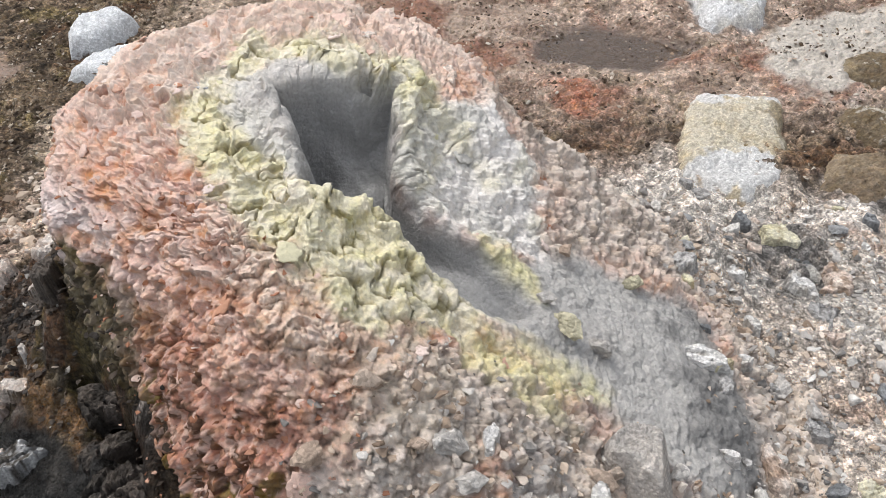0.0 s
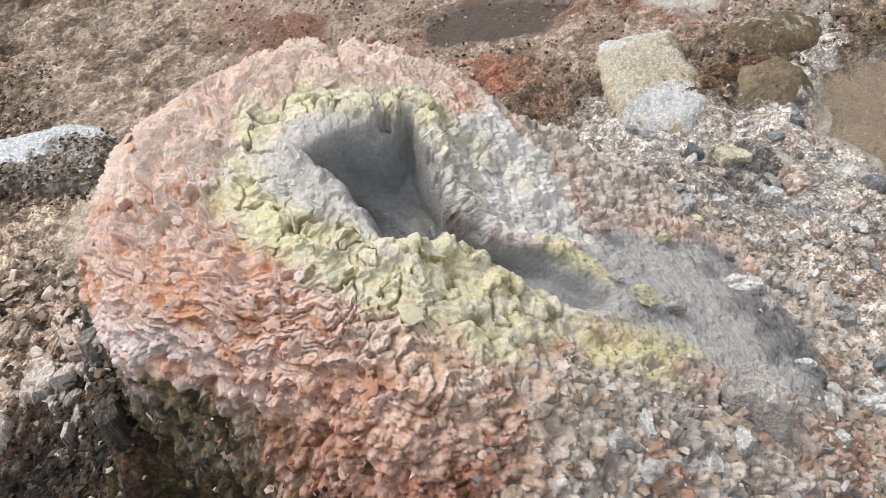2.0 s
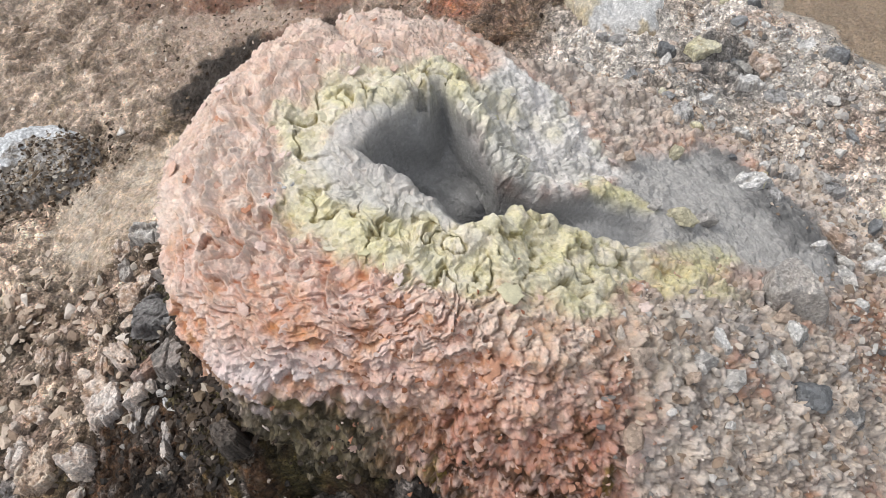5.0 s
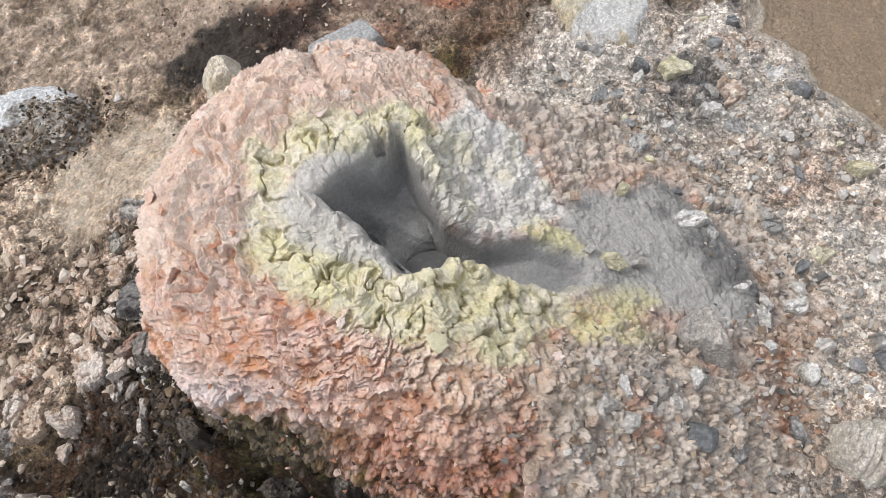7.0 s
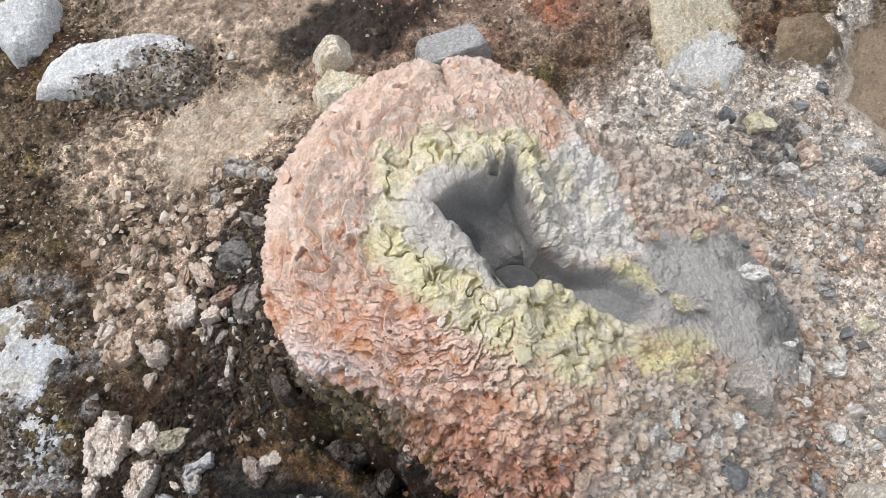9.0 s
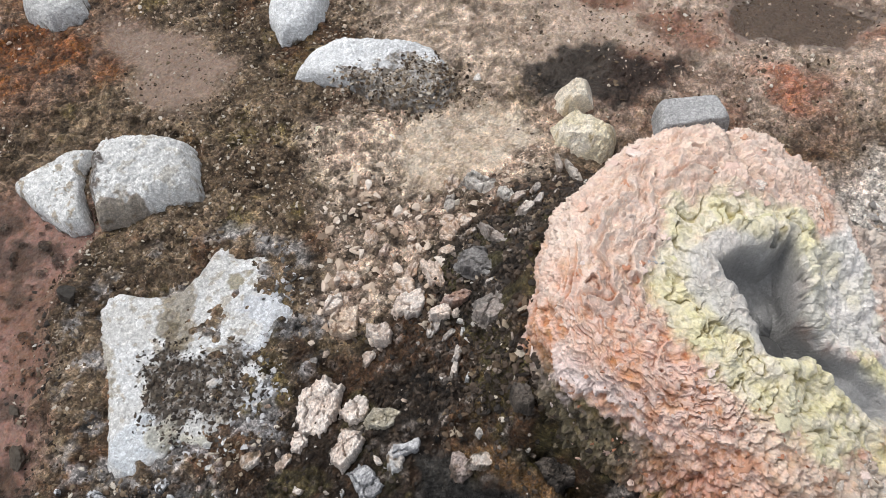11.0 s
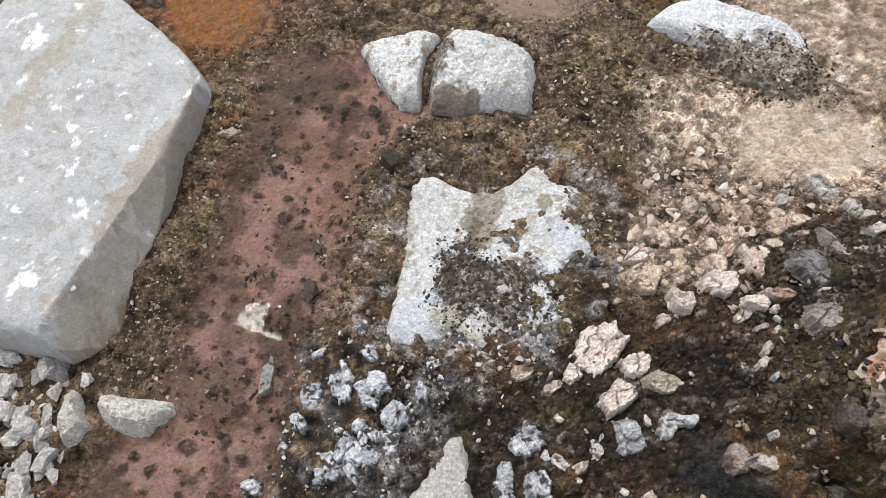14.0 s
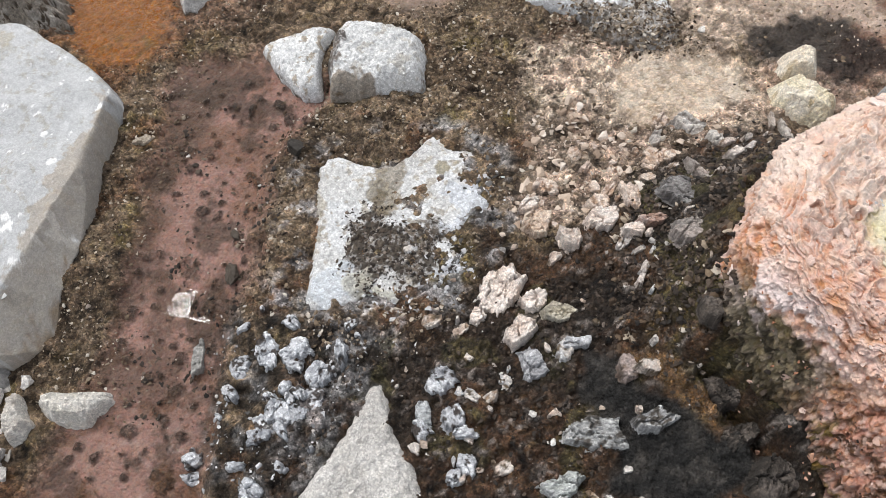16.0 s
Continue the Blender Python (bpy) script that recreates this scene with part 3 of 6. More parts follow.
# ---- the mound ----
TH, NS = 1300, 370
th, sv = np.meshgrid(np.linspace(0, 2 * np.pi, TH, endpoint=False), np.linspace(0.0, 1.0, NS) ** 0.8, indexing="xy")
r = reach(th) * sv * (1 + 0.035 * (fbm(3 * np.cos(th) + 5, 3 * np.sin(th) + 5, 61) - 0.5) * 2)
mx, my = HEART[0] + r * np.cos(th), HEART[1] + r * np.sin(th)
mz = dome(mx, my)
left = ramp(0.1, -0.5, np.cos(th + 0.25))
under = left * ramp(0.3, 0.02, mz) * ramp(0.75, 1.0, sv)
mx, my = mx - 0.04 * under * np.cos(th), my - 0.04 * under * np.sin(th)
mz = mz - 0.03 * ramp(0.97, 1.0, sv) - vent_depth(mx, my)
VX, VY = mx.copy(), my.copy()
du, dv = np.stack([np.roll(a, -1, 1) - np.roll(a, 1, 1) for a in (mx, my, mz)], -1), np.stack([np.gradient(a, axis=0) for a in (mx, my, mz)], -1)
nor = np.cross(dv, du)
nor /= np.linalg.norm(nor, axis=-1, keepdims=True) + 1e-9
nor[0] = (0, 0, 1)
# coordinates that run down the flanks, so that relief does not stretch there
fx, fy = mx + 0.9 * (0.5 - mz) * np.cos(th), my + 0.9 * (0.5 - mz) * np.sin(th)
dvent = vent_edge(mx, my)
smooth_throat = ramp(0.0, -0.03, dvent)
YELLOW = [(-0.3, 1.07), (-0.2, 1.06), (-0.12, 1.06), (-0.04, 1.04), (-0.01, 0.96), (-0.06, 0.93), (-0.17, 0.97), (-0.27, 0.99), (-0.285, 0.9), (-0.22, 0.83), (-0.08, 0.8), (0.05, 0.72), (0.03, 0.66), (-0.09, 0.63),
          (-0.17, 0.66), (-0.27, 0.74), (-0.34, 0.83), (-0.36, 0.95)]
ASH = [(-0.3, 0.965), (-0.23, 0.995), (-0.16, 0.985), (-0.12, 0.96), (-0.16, 0.8), (-0.2, 0.795), (-0.25, 0.85), (-0.305, 0.9)]
WHITE = [(-0.055, 0.98), (0.04, 1.07), (0.115, 1.0), (0.12, 0.86), (0.02, 0.825), (-0.05, 0.835), (-0.1, 0.88), (-0.08, 0.94)]
ASHFLOW = [(-0.06, 0.79), (-0.03, 0.835), (0.05, 0.83), (0.1, 0.86), (0.17, 0.9), (0.37, 0.9), (0.42, 0.75), (0.42, 0.6), (0.3, 0.58), (0.17, 0.66), (0.04, 0.705), (-0.03, 0.735)]
SLOPE = [(0.02, 1.09), (0.12, 1.0), (0.15, 0.9), (0.38, 0.9), (0.42, 0.6), (0.2, 0.63), (0.05, 0.66), (-0.06, 0.6), (-0.13, 0.47), (-0.1, 0.2), (0.4, 0.0), (0.9, 0.6), (0.7, 1.4), (0.3, 1.6), (0.2, 1.3)]
EMBER = [(-0.36, 0.82), (-0.285, 0.77), (-0.26, 0.68), (-0.12, 0.6), (-0.1, 0.5), (-0.15, 0.3), (-0.4, 0.5), (-0.5, 0.72), (-0.42, 0.78)]
yellow, ash, white = patch(mx, my, YELLOW, 0.018, 0.04, 71, 22), patch(mx, my, ASH, 0.012, 0.02, 72, 25), patch(mx, my, WHITE, 0.015, 0.03, 73, 22)
ashflow, slope, ember = patch(mx, my, ASHFLOW, 0.03, 0.03, 74, 15), patch(mx, my, SLOPE, 0.05, 0.06, 75, 13), patch(mx, my, EMBER, 0.03, 0.06, 76, 16)
nb = fbm(fx * 62, fy * 62, 82, 2, 0.45)
wx = 0.035 * (fbm(fx * 22, fy * 22, 87, 2) - 0.5) + 0.014 * (fbm(fx * 75, fy * 75, 97, 2) - 0.5)
wy = 0.035 * (fbm(fx * 22, fy * 22, 88, 2) - 0.5) + 0.014 * (fbm(fx * 75, fy * 75, 98, 2) - 0.5)
px, py, ox, oy = fx + wx, fy + wy, np.cos(th), np.sin(th)
thick_ = ramp(0.3, 0.65, fbm(fx * 10, fy * 10, 95))
cc_ = fbm(fx * 16 + 3, fy * 16, 93, 4, 0.6)
run = np.hypot(px - HEART[0], py - HEART[1])
flake = scales(run * 27 + 3.4 * fbm(fx * 21, fy * 21, 89, 3, 0.5)) * (0.005 + 0.012 * thick_) + scales(run * 58 + 3.2 * fbm(fx * 48, fy * 48, 90, 3, 0.5)) * (0.002 + 0.005 * ramp(0.35, 0.6, cc_)) + plates(px * 105, py * 105, 99, ox, oy) * 0.0018
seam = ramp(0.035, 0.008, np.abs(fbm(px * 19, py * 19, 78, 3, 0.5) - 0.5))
crusted = 0.045 * shelves(fbm(px * 16, py * 16, 86, 3, 0.45), 8, 12.0) + 0.018 * shelves(fbm(px * 38, py * 38, 80, 2, 0.45), 6, 9.0) - 0.023 - 0.007 * seam
flake = flake + (crusted - flake) * np.clip(yellow + 0.6 * white, 0, 1)
g1, g2, gt = cells(fx * 38, fy * 38, 83)
h1, h2, ht = cells(fx * 85, fy * 85, 84)
knobs = np.sqrt(1 - np.clip(g1 * 1.3, 0, 1) ** 2) * (0.3 + gt) * 0.008 + np.sqrt(1 - np.clip(h1 * 1.3, 0, 1) ** 2) * (0.25 + ht) * 0.004
lower = ramp(0.4, 0.28, dome(VX, VY))
knobby = np.clip(slope * (1 - 0.85 * ramp(0.78, 0.92, VY)) + ember * ramp(0.47, 0.4, dome(VX, VY)) + lower * 0.6, 0, 1)
disp = (flake - 0.005) * (1 - 0.6 * knobby) + (knobs - 0.006) * (0.2 + 1.5 * knobby) + 0.03 * (fbm(fx * 9, fy * 9, 85) - 0.5) + 0.012 * (fbm(fx * 26, fy * 26, 79) - 0.5) * (1 - 0.8 * yellow)
disp *= 1 - ramp(0.012, -0.012, dvent)
disp += smooth_throat * 0.03 * (fbm(VX * 26 + mz * 30, VY * 26 - mz * 22, 86) - 0.5)
disp *= 1.0 * (1 - 0.4 * ash) * (1 - 0.6 * ashflow) * ramp(0, 0.03, sv)
mx, my, mz = mx + nor[..., 0] * disp, my + nor[..., 1] * disp, mz + nor[..., 2] * disp
ca, cb = fbm(fx * 8, fy * 8, 91), fbm(fx * 40, fy * 40, 92, 4, 0.65)
mt = np.zeros((*mx.shape, 3)) + np.array((0.68, 0.45, 0.35))
cc, cd = fbm(fx * 16 + 3, fy * 16, 93, 4, 0.6), fbm(fx * 90, fy * 90, 94, 3, 0.6)
base_z = dome(VX, VY)
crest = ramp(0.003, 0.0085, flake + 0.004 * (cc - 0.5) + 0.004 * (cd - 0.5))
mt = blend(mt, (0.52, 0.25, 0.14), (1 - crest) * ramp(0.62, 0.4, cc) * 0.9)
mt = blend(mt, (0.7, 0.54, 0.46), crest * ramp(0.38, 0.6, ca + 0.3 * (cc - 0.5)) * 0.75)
mt = blend(mt, (0.44, 0.2, 0.1), ramp(0.44, 0.3, cc) * ramp(0.5, 0.38, nb) * 0.7)
mt = blend(mt, (0.74, 0.63, 0.55), ramp(0.38, 0.47, base_z + 0.12 * (cc - 0.5)) * ramp(0.0, 0.45, np.sin(th)) * 0.6)
mt = blend(mt, (0.56, 0.31, 0.2), ember * ramp(0.58, 0.4, cc) * 0.7)
mt = blend(mt, (0.7, 0.52, 0.45), ember * ramp(0.46, 0.6, cb) * 0.7)
side = np.exp(-((np.mod(th, 2 * np.pi) - 3.5) / 0.42) ** 2)
mt = blend(mt, (0.72, 0.62, 0.6), side * ramp(0.42, 0.54, cc) * ramp(0.5, 0.44, base_z) * (1 - slope) * 0.85)
foot = ramp(0.43, 0.34, base_z + 0.14 * (cc - 0.5)) * ramp(0.68, 0.58, VY + 0.12 * (ca - 0.5)) * (1 - slope)
mt = blend(mt, (0.34, 0.13, 0.075), foot * 0.65)
mt = blend(mt, (0.085, 0.045, 0.026), foot * ramp(0.54, 0.42, cb) * 0.9)
mt = blend(mt, (0.17, 0.12, 0.03), foot * ramp(0.58, 0.66, cc) * 0.8)
mt = blend(mt, (0.52, 0.36, 0.3), foot * ramp(0.57, 0.65, cd) * 0.8)
mossy = np.exp(-((np.mod(th, 2 * np.pi) - 3.62) / 0.4) ** 4) * ramp(0.415, 0.365, base_z + 0.16 * (cc - 0.5)) * (1 - slope)
mt = blend(mt, (0.12, 0.1, 0.045), mossy * 0.92)
mt = blend(mt, (0.3, 0.24, 0.17), mossy * ramp(0.54, 0.66, cd) * 0.7)
mt = blend(mt, (0.04, 0.032, 0.02), mossy * ramp(0.5, 0.4, cb) * 0.9)
# Dark brown low on the left flank, with the overhang's shade painted in.
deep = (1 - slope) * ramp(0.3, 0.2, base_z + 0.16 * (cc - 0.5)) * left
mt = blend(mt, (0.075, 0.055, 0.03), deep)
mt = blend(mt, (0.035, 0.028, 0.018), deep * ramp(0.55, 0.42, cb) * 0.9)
mt = blend(mt, (0.6, 0.525, 0.46), slope)
mt = blend(mt, (0.56, 0.38, 0.28), slope * ramp(0.45, 0.62, cc) * ramp(0.75, 1.0, VY + 0.3 * (ca - 0.5)) * 0.2)
mt = blend(mt, (0.42, 0.21, 0.13), slope * ramp(0.6, 0.5, VY) * ramp(0.5, 0.62, fbm(fx * 11, fy * 11, 66, 4, 0.6)) * 0.75)
mt = blend(mt, (0.3, 0.285, 0.275), slope * ramp(0.7, 0.5, VY) * ramp(0.54, 0.64, fbm(fx * 9, fy * 9, 67, 4, 0.6)) * 0.7)
mt = blend(mt, (0.45, 0.24, 0.14), slope * patch(VX, VY, [(0.34, 0.58), (0.43, 0.56), (0.38, 0.4), (0.28, 0.43)], 0.04, 0.08, 68, 14) * 0.8)
mt = blend(mt, (0.66, 0.56, 0.47), slope * ramp(0.5, 0.62, ca) * 0.7)
mt = blend(mt, (0.3, 0.25, 0.21), slope * ramp(0.5, 0.36, cb) * 0.85)
mt = blend(mt, (0.42, 0.405, 0.385), ashflow)
mt = blend(mt, (0.14, 0.138, 0.135), ashflow * ramp(0.27, 0.38, VX + 0.25 * (cc - 0.5)) * 0.85)
mt = blend(mt, (0.64, 0.56, 0.45), patch(VX, VY, [(-0.24, 0.7), (-0.08, 0.66), (0.02, 0.63), (0.03, 0.54), (-0.08, 0.53), (-0.2, 0.6)], 0.03, 0.06, 70, 18) * 0.4)
mt = blend(mt, (0.66, 0.61, 0.45), yellow)
mt = blend(mt, (0.68, 0.625, 0.38), yellow * ramp(0.45, 0.62, fbm(fx * 26, fy * 26, 96)) * 0.6)
mt = blend(mt, (0.7, 0.64, 0.53), yellow * ramp(0.5, 0.64, cc) * 0.8)
# Olive mineral in the seams, which also paints the cracks' shade into the crust.
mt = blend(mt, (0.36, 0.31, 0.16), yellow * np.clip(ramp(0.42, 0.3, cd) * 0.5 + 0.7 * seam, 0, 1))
mt = blend(mt, (0.55, 0.53, 0.5), ash * 0.9)
mt = blend(mt, (0.8, 0.77, 0.73), white * 0.95)
mt = blend(mt, (0.62, 0.58, 0.42), white * ramp(0.5, 0.68, ca) * 0.7)
mt = blend(mt, (0.56, 0.54, 0.5), white * ramp(0.46, 0.34, cc) * 0.7)
mt = blend(mt, (0.64, 0.59, 0.34), patch(VX, VY, [(0.05, 0.69), (0.2, 0.68), (0.13, 0.61), (0.03, 0.64)], 0.02, 0.04, 77, 20) * 0.8)
mt = blend(mt, (0.64, 0.59, 0.34), patch(VX, VY, [(0.02, 0.83), (0.1, 0.825), (0.12, 0.77), (0.06, 0.79)], 0.015, 0.03, 78, 20) * 0.8)
# Ash grey of the throat, lightened in colour to imitate steam's haze.
mt = blend(mt, (0.29, 0.286, 0.28), ramp(0.013, -0.012, dvent))
mwet = np.clip(0.6 * ramp(0.01, -0.02, dvent) + 0.5 * left * ramp(0.25, 0.1, base_z), 0, 1)
mound = new("sulphur_mound")
mound.location = (*HEART, 0.0)
bpy.context.view_layer.update()
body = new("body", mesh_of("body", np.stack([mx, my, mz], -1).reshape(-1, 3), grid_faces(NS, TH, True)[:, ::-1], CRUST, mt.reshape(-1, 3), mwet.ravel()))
body.parent = mound
body.matrix_parent_inverse = mound.matrix_world.inverted()
tagged(mound, "crusted orange, pink and sulphur-yellow fumarole mound with a dark open vent", "mound")

# loose flakes of crust on the mound, each a part of it
FLAKE_TONES = {
    "pink": [(0, (0.6, 0.4, 0.31)), (0.5, (0.68, 0.52, 0.46)), (1, (0.74, 0.64, 0.59))],
    "orange": [(0, (0.44, 0.2, 0.12)), (0.5, (0.58, 0.33, 0.22)), (1, (0.68, 0.5, 0.43))],
    "yellow": [(0, (0.55, 0.52, 0.33)), (0.5, (0.64, 0.6, 0.42)), (1, (0.68, 0.63, 0.5))],
    "grey": [(0, (0.4, 0.38, 0.36)), (0.5, (0.54, 0.52, 0.48)), (1, (0.66, 0.64, 0.6))],
}
FLAKE_MATERIAL = {k: surface("flake_" + k, by_object=True, spread=0.22, scale=140, bump=0.45, island=v) for k, v in FLAKE_TONES.items()}
FLAKE_MESH = {}
for tone_name, mat in FLAKE_MATERIAL.items():
    for k in range(5):
        rg = np.random.default_rng(500 + k)
        n_, ang = 22, np.linspace(0, 2 * np.pi, 22, endpoint=False)
        edge = 1 + 0.75 * (fbm(2.6 * np.cos(ang) + 9 * k, 2.6 * np.sin(ang) + 4, 501 + k, 4, 0.7) - 0.5) * 2
        ring = np.stack([edge * np.cos(ang), edge * (0.6 + 0.3 * rg.random()) * np.sin(ang)], -1)
        curl = 0.16 * rg.random()
        v = [np.concatenate([ring * q, np.full((n_, 1), h) + curl * (ring[:, :1] * q) ** 2 + 0.05 * rg.normal(size=(n_, 1))], 1) for q, h in ((0.5, 0.1), (0.92, 0.07), (1.0, 0.0), (0.95, -0.12))]
        v = np.concatenate([np.array([[0, 0, 0.11]]), *v])
        f = [[0, 1 + j, 1 + (j + 1) % n_, 1 + (j + 1) % n_] for j in range(n_)]
        me = bpy.data.meshes.new("crust_flake")
        quads = [[1 + r_ * n_ + j, 1 + (r_ + 1) * n_ + j, 1 + (r_ + 1) * n_ + (j + 1) % n_, 1 + r_ * n_ + (j + 1) % n_] for r_ in range(3) for j in range(n_)]
        me.from_pydata(v.tolist(), [], [q[:3] for q in f] + quads)
        me.polygons.foreach_set("use_smooth", [True] * len(me.polygons))
        me.materials.append(mat)
        FLAKE_MESH[tone_name, k] = me
rg = np.random.default_rng(77)
flakes_made = 0
while flakes_made < 160:
    i, j = int(rg.integers(60, 345)), int(rg.integers(0, TH))
    if dvent[i, j] < 0.012 or slope[i, j] > 0.6 or ashflow[i, j] > 0.4 or rg.random() > r[i, j] / 0.35 or base_z[i, j] < 0.2:
        continue
    tone_name = "yellow" if yellow[i, j] > 0.5 else "grey" if ash[i, j] + white[i, j] > 0.5 else "orange" if ember[i, j] > 0.4 or cc[i, j] < 0.44 else "pink"
    size = 0.005 + 0.011 * rg.random() ** 1.6
    n3 = Vector(nor[i, j].tolist()) + Vector((0.35 * rg.normal(), 0.35 * rg.normal(), 0.0)) * 0.6
    ob = new("crust_flake", FLAKE_MESH[tone_name, int(rg.integers(5))])
    ob.parent = mound
    ob.matrix_parent_inverse = mound.matrix_world.inverted()
    ob.matrix_basis = Matrix.Translation((mx[i, j] + nor[i, j, 0] * -0.001, my[i, j] + nor[i, j, 1] * -0.001, mz[i, j] + nor[i, j, 2] * -0.001)) @ n3.to_track_quat("Z", "Y").to_matrix().to_4x4() @ pose(0, 0, 0, 0, 0, rg.uniform(0, 360)) @ Matrix.Diagonal((size, size, size, 1))
    flakes_made += 1

# heights of the finished surface, on a raster of 1 cm
RAST = np.full((330, 480), -9.0)
for ax, ay, az in ((X, Y, Z), (mx, my, mz)):
    i, j = np.round((ay.ravel() + 0.2) / 0.01).astype(int), np.round((ax.ravel() + 3.0) / 0.01).astype(int)
    ok = (i >= 0) & (i < 330) & (j >= 0) & (j < 480)
    np.maximum.at(RAST, (i[ok], j[ok]), az.ravel()[ok])


TAKEN, TOPS = np.zeros(RAST.shape, bool), RAST.copy()
LAND = np.full(RAST.shape, -9.0)
i, j = np.round((Y.ravel() + 0.2) / 0.01).astype(int), np.round((X.ravel() + 3.0) / 0.01).astype(int)
ok = (i >= 0) & (i < 330) & (j >= 0) & (j < 480)
np.maximum.at(LAND, (i[ok], j[ok]), Z.ravel()[ok])


def at_cell(table, x, y):
    return table[np.clip(np.round((np.asarray(y) + 0.2) / 0.01).astype(int), 0, 329), np.clip(np.round((np.asarray(x) + 3.0) / 0.01).astype(int), 0, 479)]


def height(x, y):
    i = np.clip(np.round((np.asarray(y) + 0.2) / 0.01).astype(int), 0, 329)
    j = np.clip(np.round((np.asarray(x) + 3.0) / 0.01).astype(int), 0, 479)
    return RAST[i, j]


# ---- stones ----
def star_radius(th, outline, cx, cy):
    """Distance from a centre to an outline, by direction."""
    best = np.zeros_like(th)
    c, s_ = np.cos(th), np.sin(th)
    for (ax, ay), (bx, by) in zip(outline, outline[1:] + outline[:1]):
        ax, ay, bx, by = ax - cx, ay - cy, bx - cx, by - cy
        ex, ey = bx - ax, by - ay
        den = c * ey - s_ * ex
        den = np.where(np.abs(den) < 1e-9, 1e-9, den)
        t = (ax * ey - ay * ex) / den
        u = (ax * s_ - ay * c) / den
        best = np.where((t > 0) & (u >= -1e-6) & (u <= 1 + 1e-6), np.maximum(best, t), best)
    return best


def boulder(outline, base, top, seed, square=5.0, tilt=(0.0, 0.0), rough=0.008, lumps=0.012, cut=0, facets=(), sink=0.05, rings=60, spokes=200, ease=3, wobble=0.06, grooves=0.0, groove_dir=0.0):
    """A stone with that footprint. square: how flat its top and how steep its flanks are; cut: how many random flat breaks shear it off; facets: breaks given as (nx, ny, distance, slope); grooves: layered striations."""
    cx, cy = np.mean([p[0] for p in outline]), np.mean([p[1] for p in outline])
    th, sv = np.meshgrid(np.linspace(0, 2 * np.pi, spokes, endpoint=False), 1 - (1 - np.linspace(0, 1, rings)) ** 1.7, indexing="xy")
    rad = star_radius(th, outline, cx, cy)
    for _ in range(ease):
        rad = 0.25 * np.roll(rad, 1, 1) + 0.5 * rad + 0.25 * np.roll(rad, -1, 1)
    ux, uy = np.cos(th), np.sin(th)
    rad = rad * (1 + wobble * 2 * (fbm(4 * ux + seed, 4 * uy + seed, seed, 4) - 0.5) + 0.8 * wobble * 2 * (fbm(14 * ux + seed, 14 * uy, seed + 9, 3, 0.6) - 0.5))
    smooth_rad = rad
    for _ in range(6):
        smooth_rad = 0.25 * np.roll(smooth_rad, 2, 1) + 0.5 * smooth_rad + 0.25 * np.roll(smooth_rad, -2, 1)
    rad = smooth_rad + (rad - smooth_rad) * sv ** 6
    x, y = cx + rad * sv * ux, cy + rad * sv * uy
    z = base + (top - base) * (1 - sv ** square) ** 0.8 + tilt[0] * (x - cx) + tilt[1] * (y - cy)
    for nx, ny, off, slope in facets:
        z = np.minimum(z, top - slope * np.maximum((x - cx) * nx + (y - cy) * ny - off, 0))
    rg = random.Random(seed)
    span = float(rad.mean())
    for _ in range(cut):
        a, q = rg.uniform(0, 6.28), rg.uniform(0.25, 0.6)
        z = np.minimum(z, top - (top - base) * 1.6 * (((x - cx) * math.cos(a) + (y - cy) * math.sin(a)) / span - q))
    calm = 1 - 0.85 * sv ** 14
    z = z + calm * lumps * 2 * (fbm(x * 10 + 3 * z, y * 10, seed + 1, 4, 0.45) - 0.5) + calm * rough * 2 * (fbm(x * 70, y * 70 + 4 * z, seed + 2, 4, 0.6) - 0.5)
    c1, c2, _ = cells(x * 13 + 2 * fbm(x * 20, y * 20, seed + 4), y * 13 + seed, seed + 4)
    z = z - 0.12 * lumps * ramp(0.06, 0.0, c2 - c1)
    if grooves:
        a = math.cos(groove_dir) * x + math.sin(groove_dir) * y
        b = -math.sin(groove_dir) * x + math.cos(groove_dir) * y
        z = z + grooves * (shelves(fbm(a * 16, b * 170, seed + 3, 3), 5, 2.0) - 0.5)
    z = np.where(sv > 0.985, np.minimum(z, base - sink), z)
    return x, y, z, sv


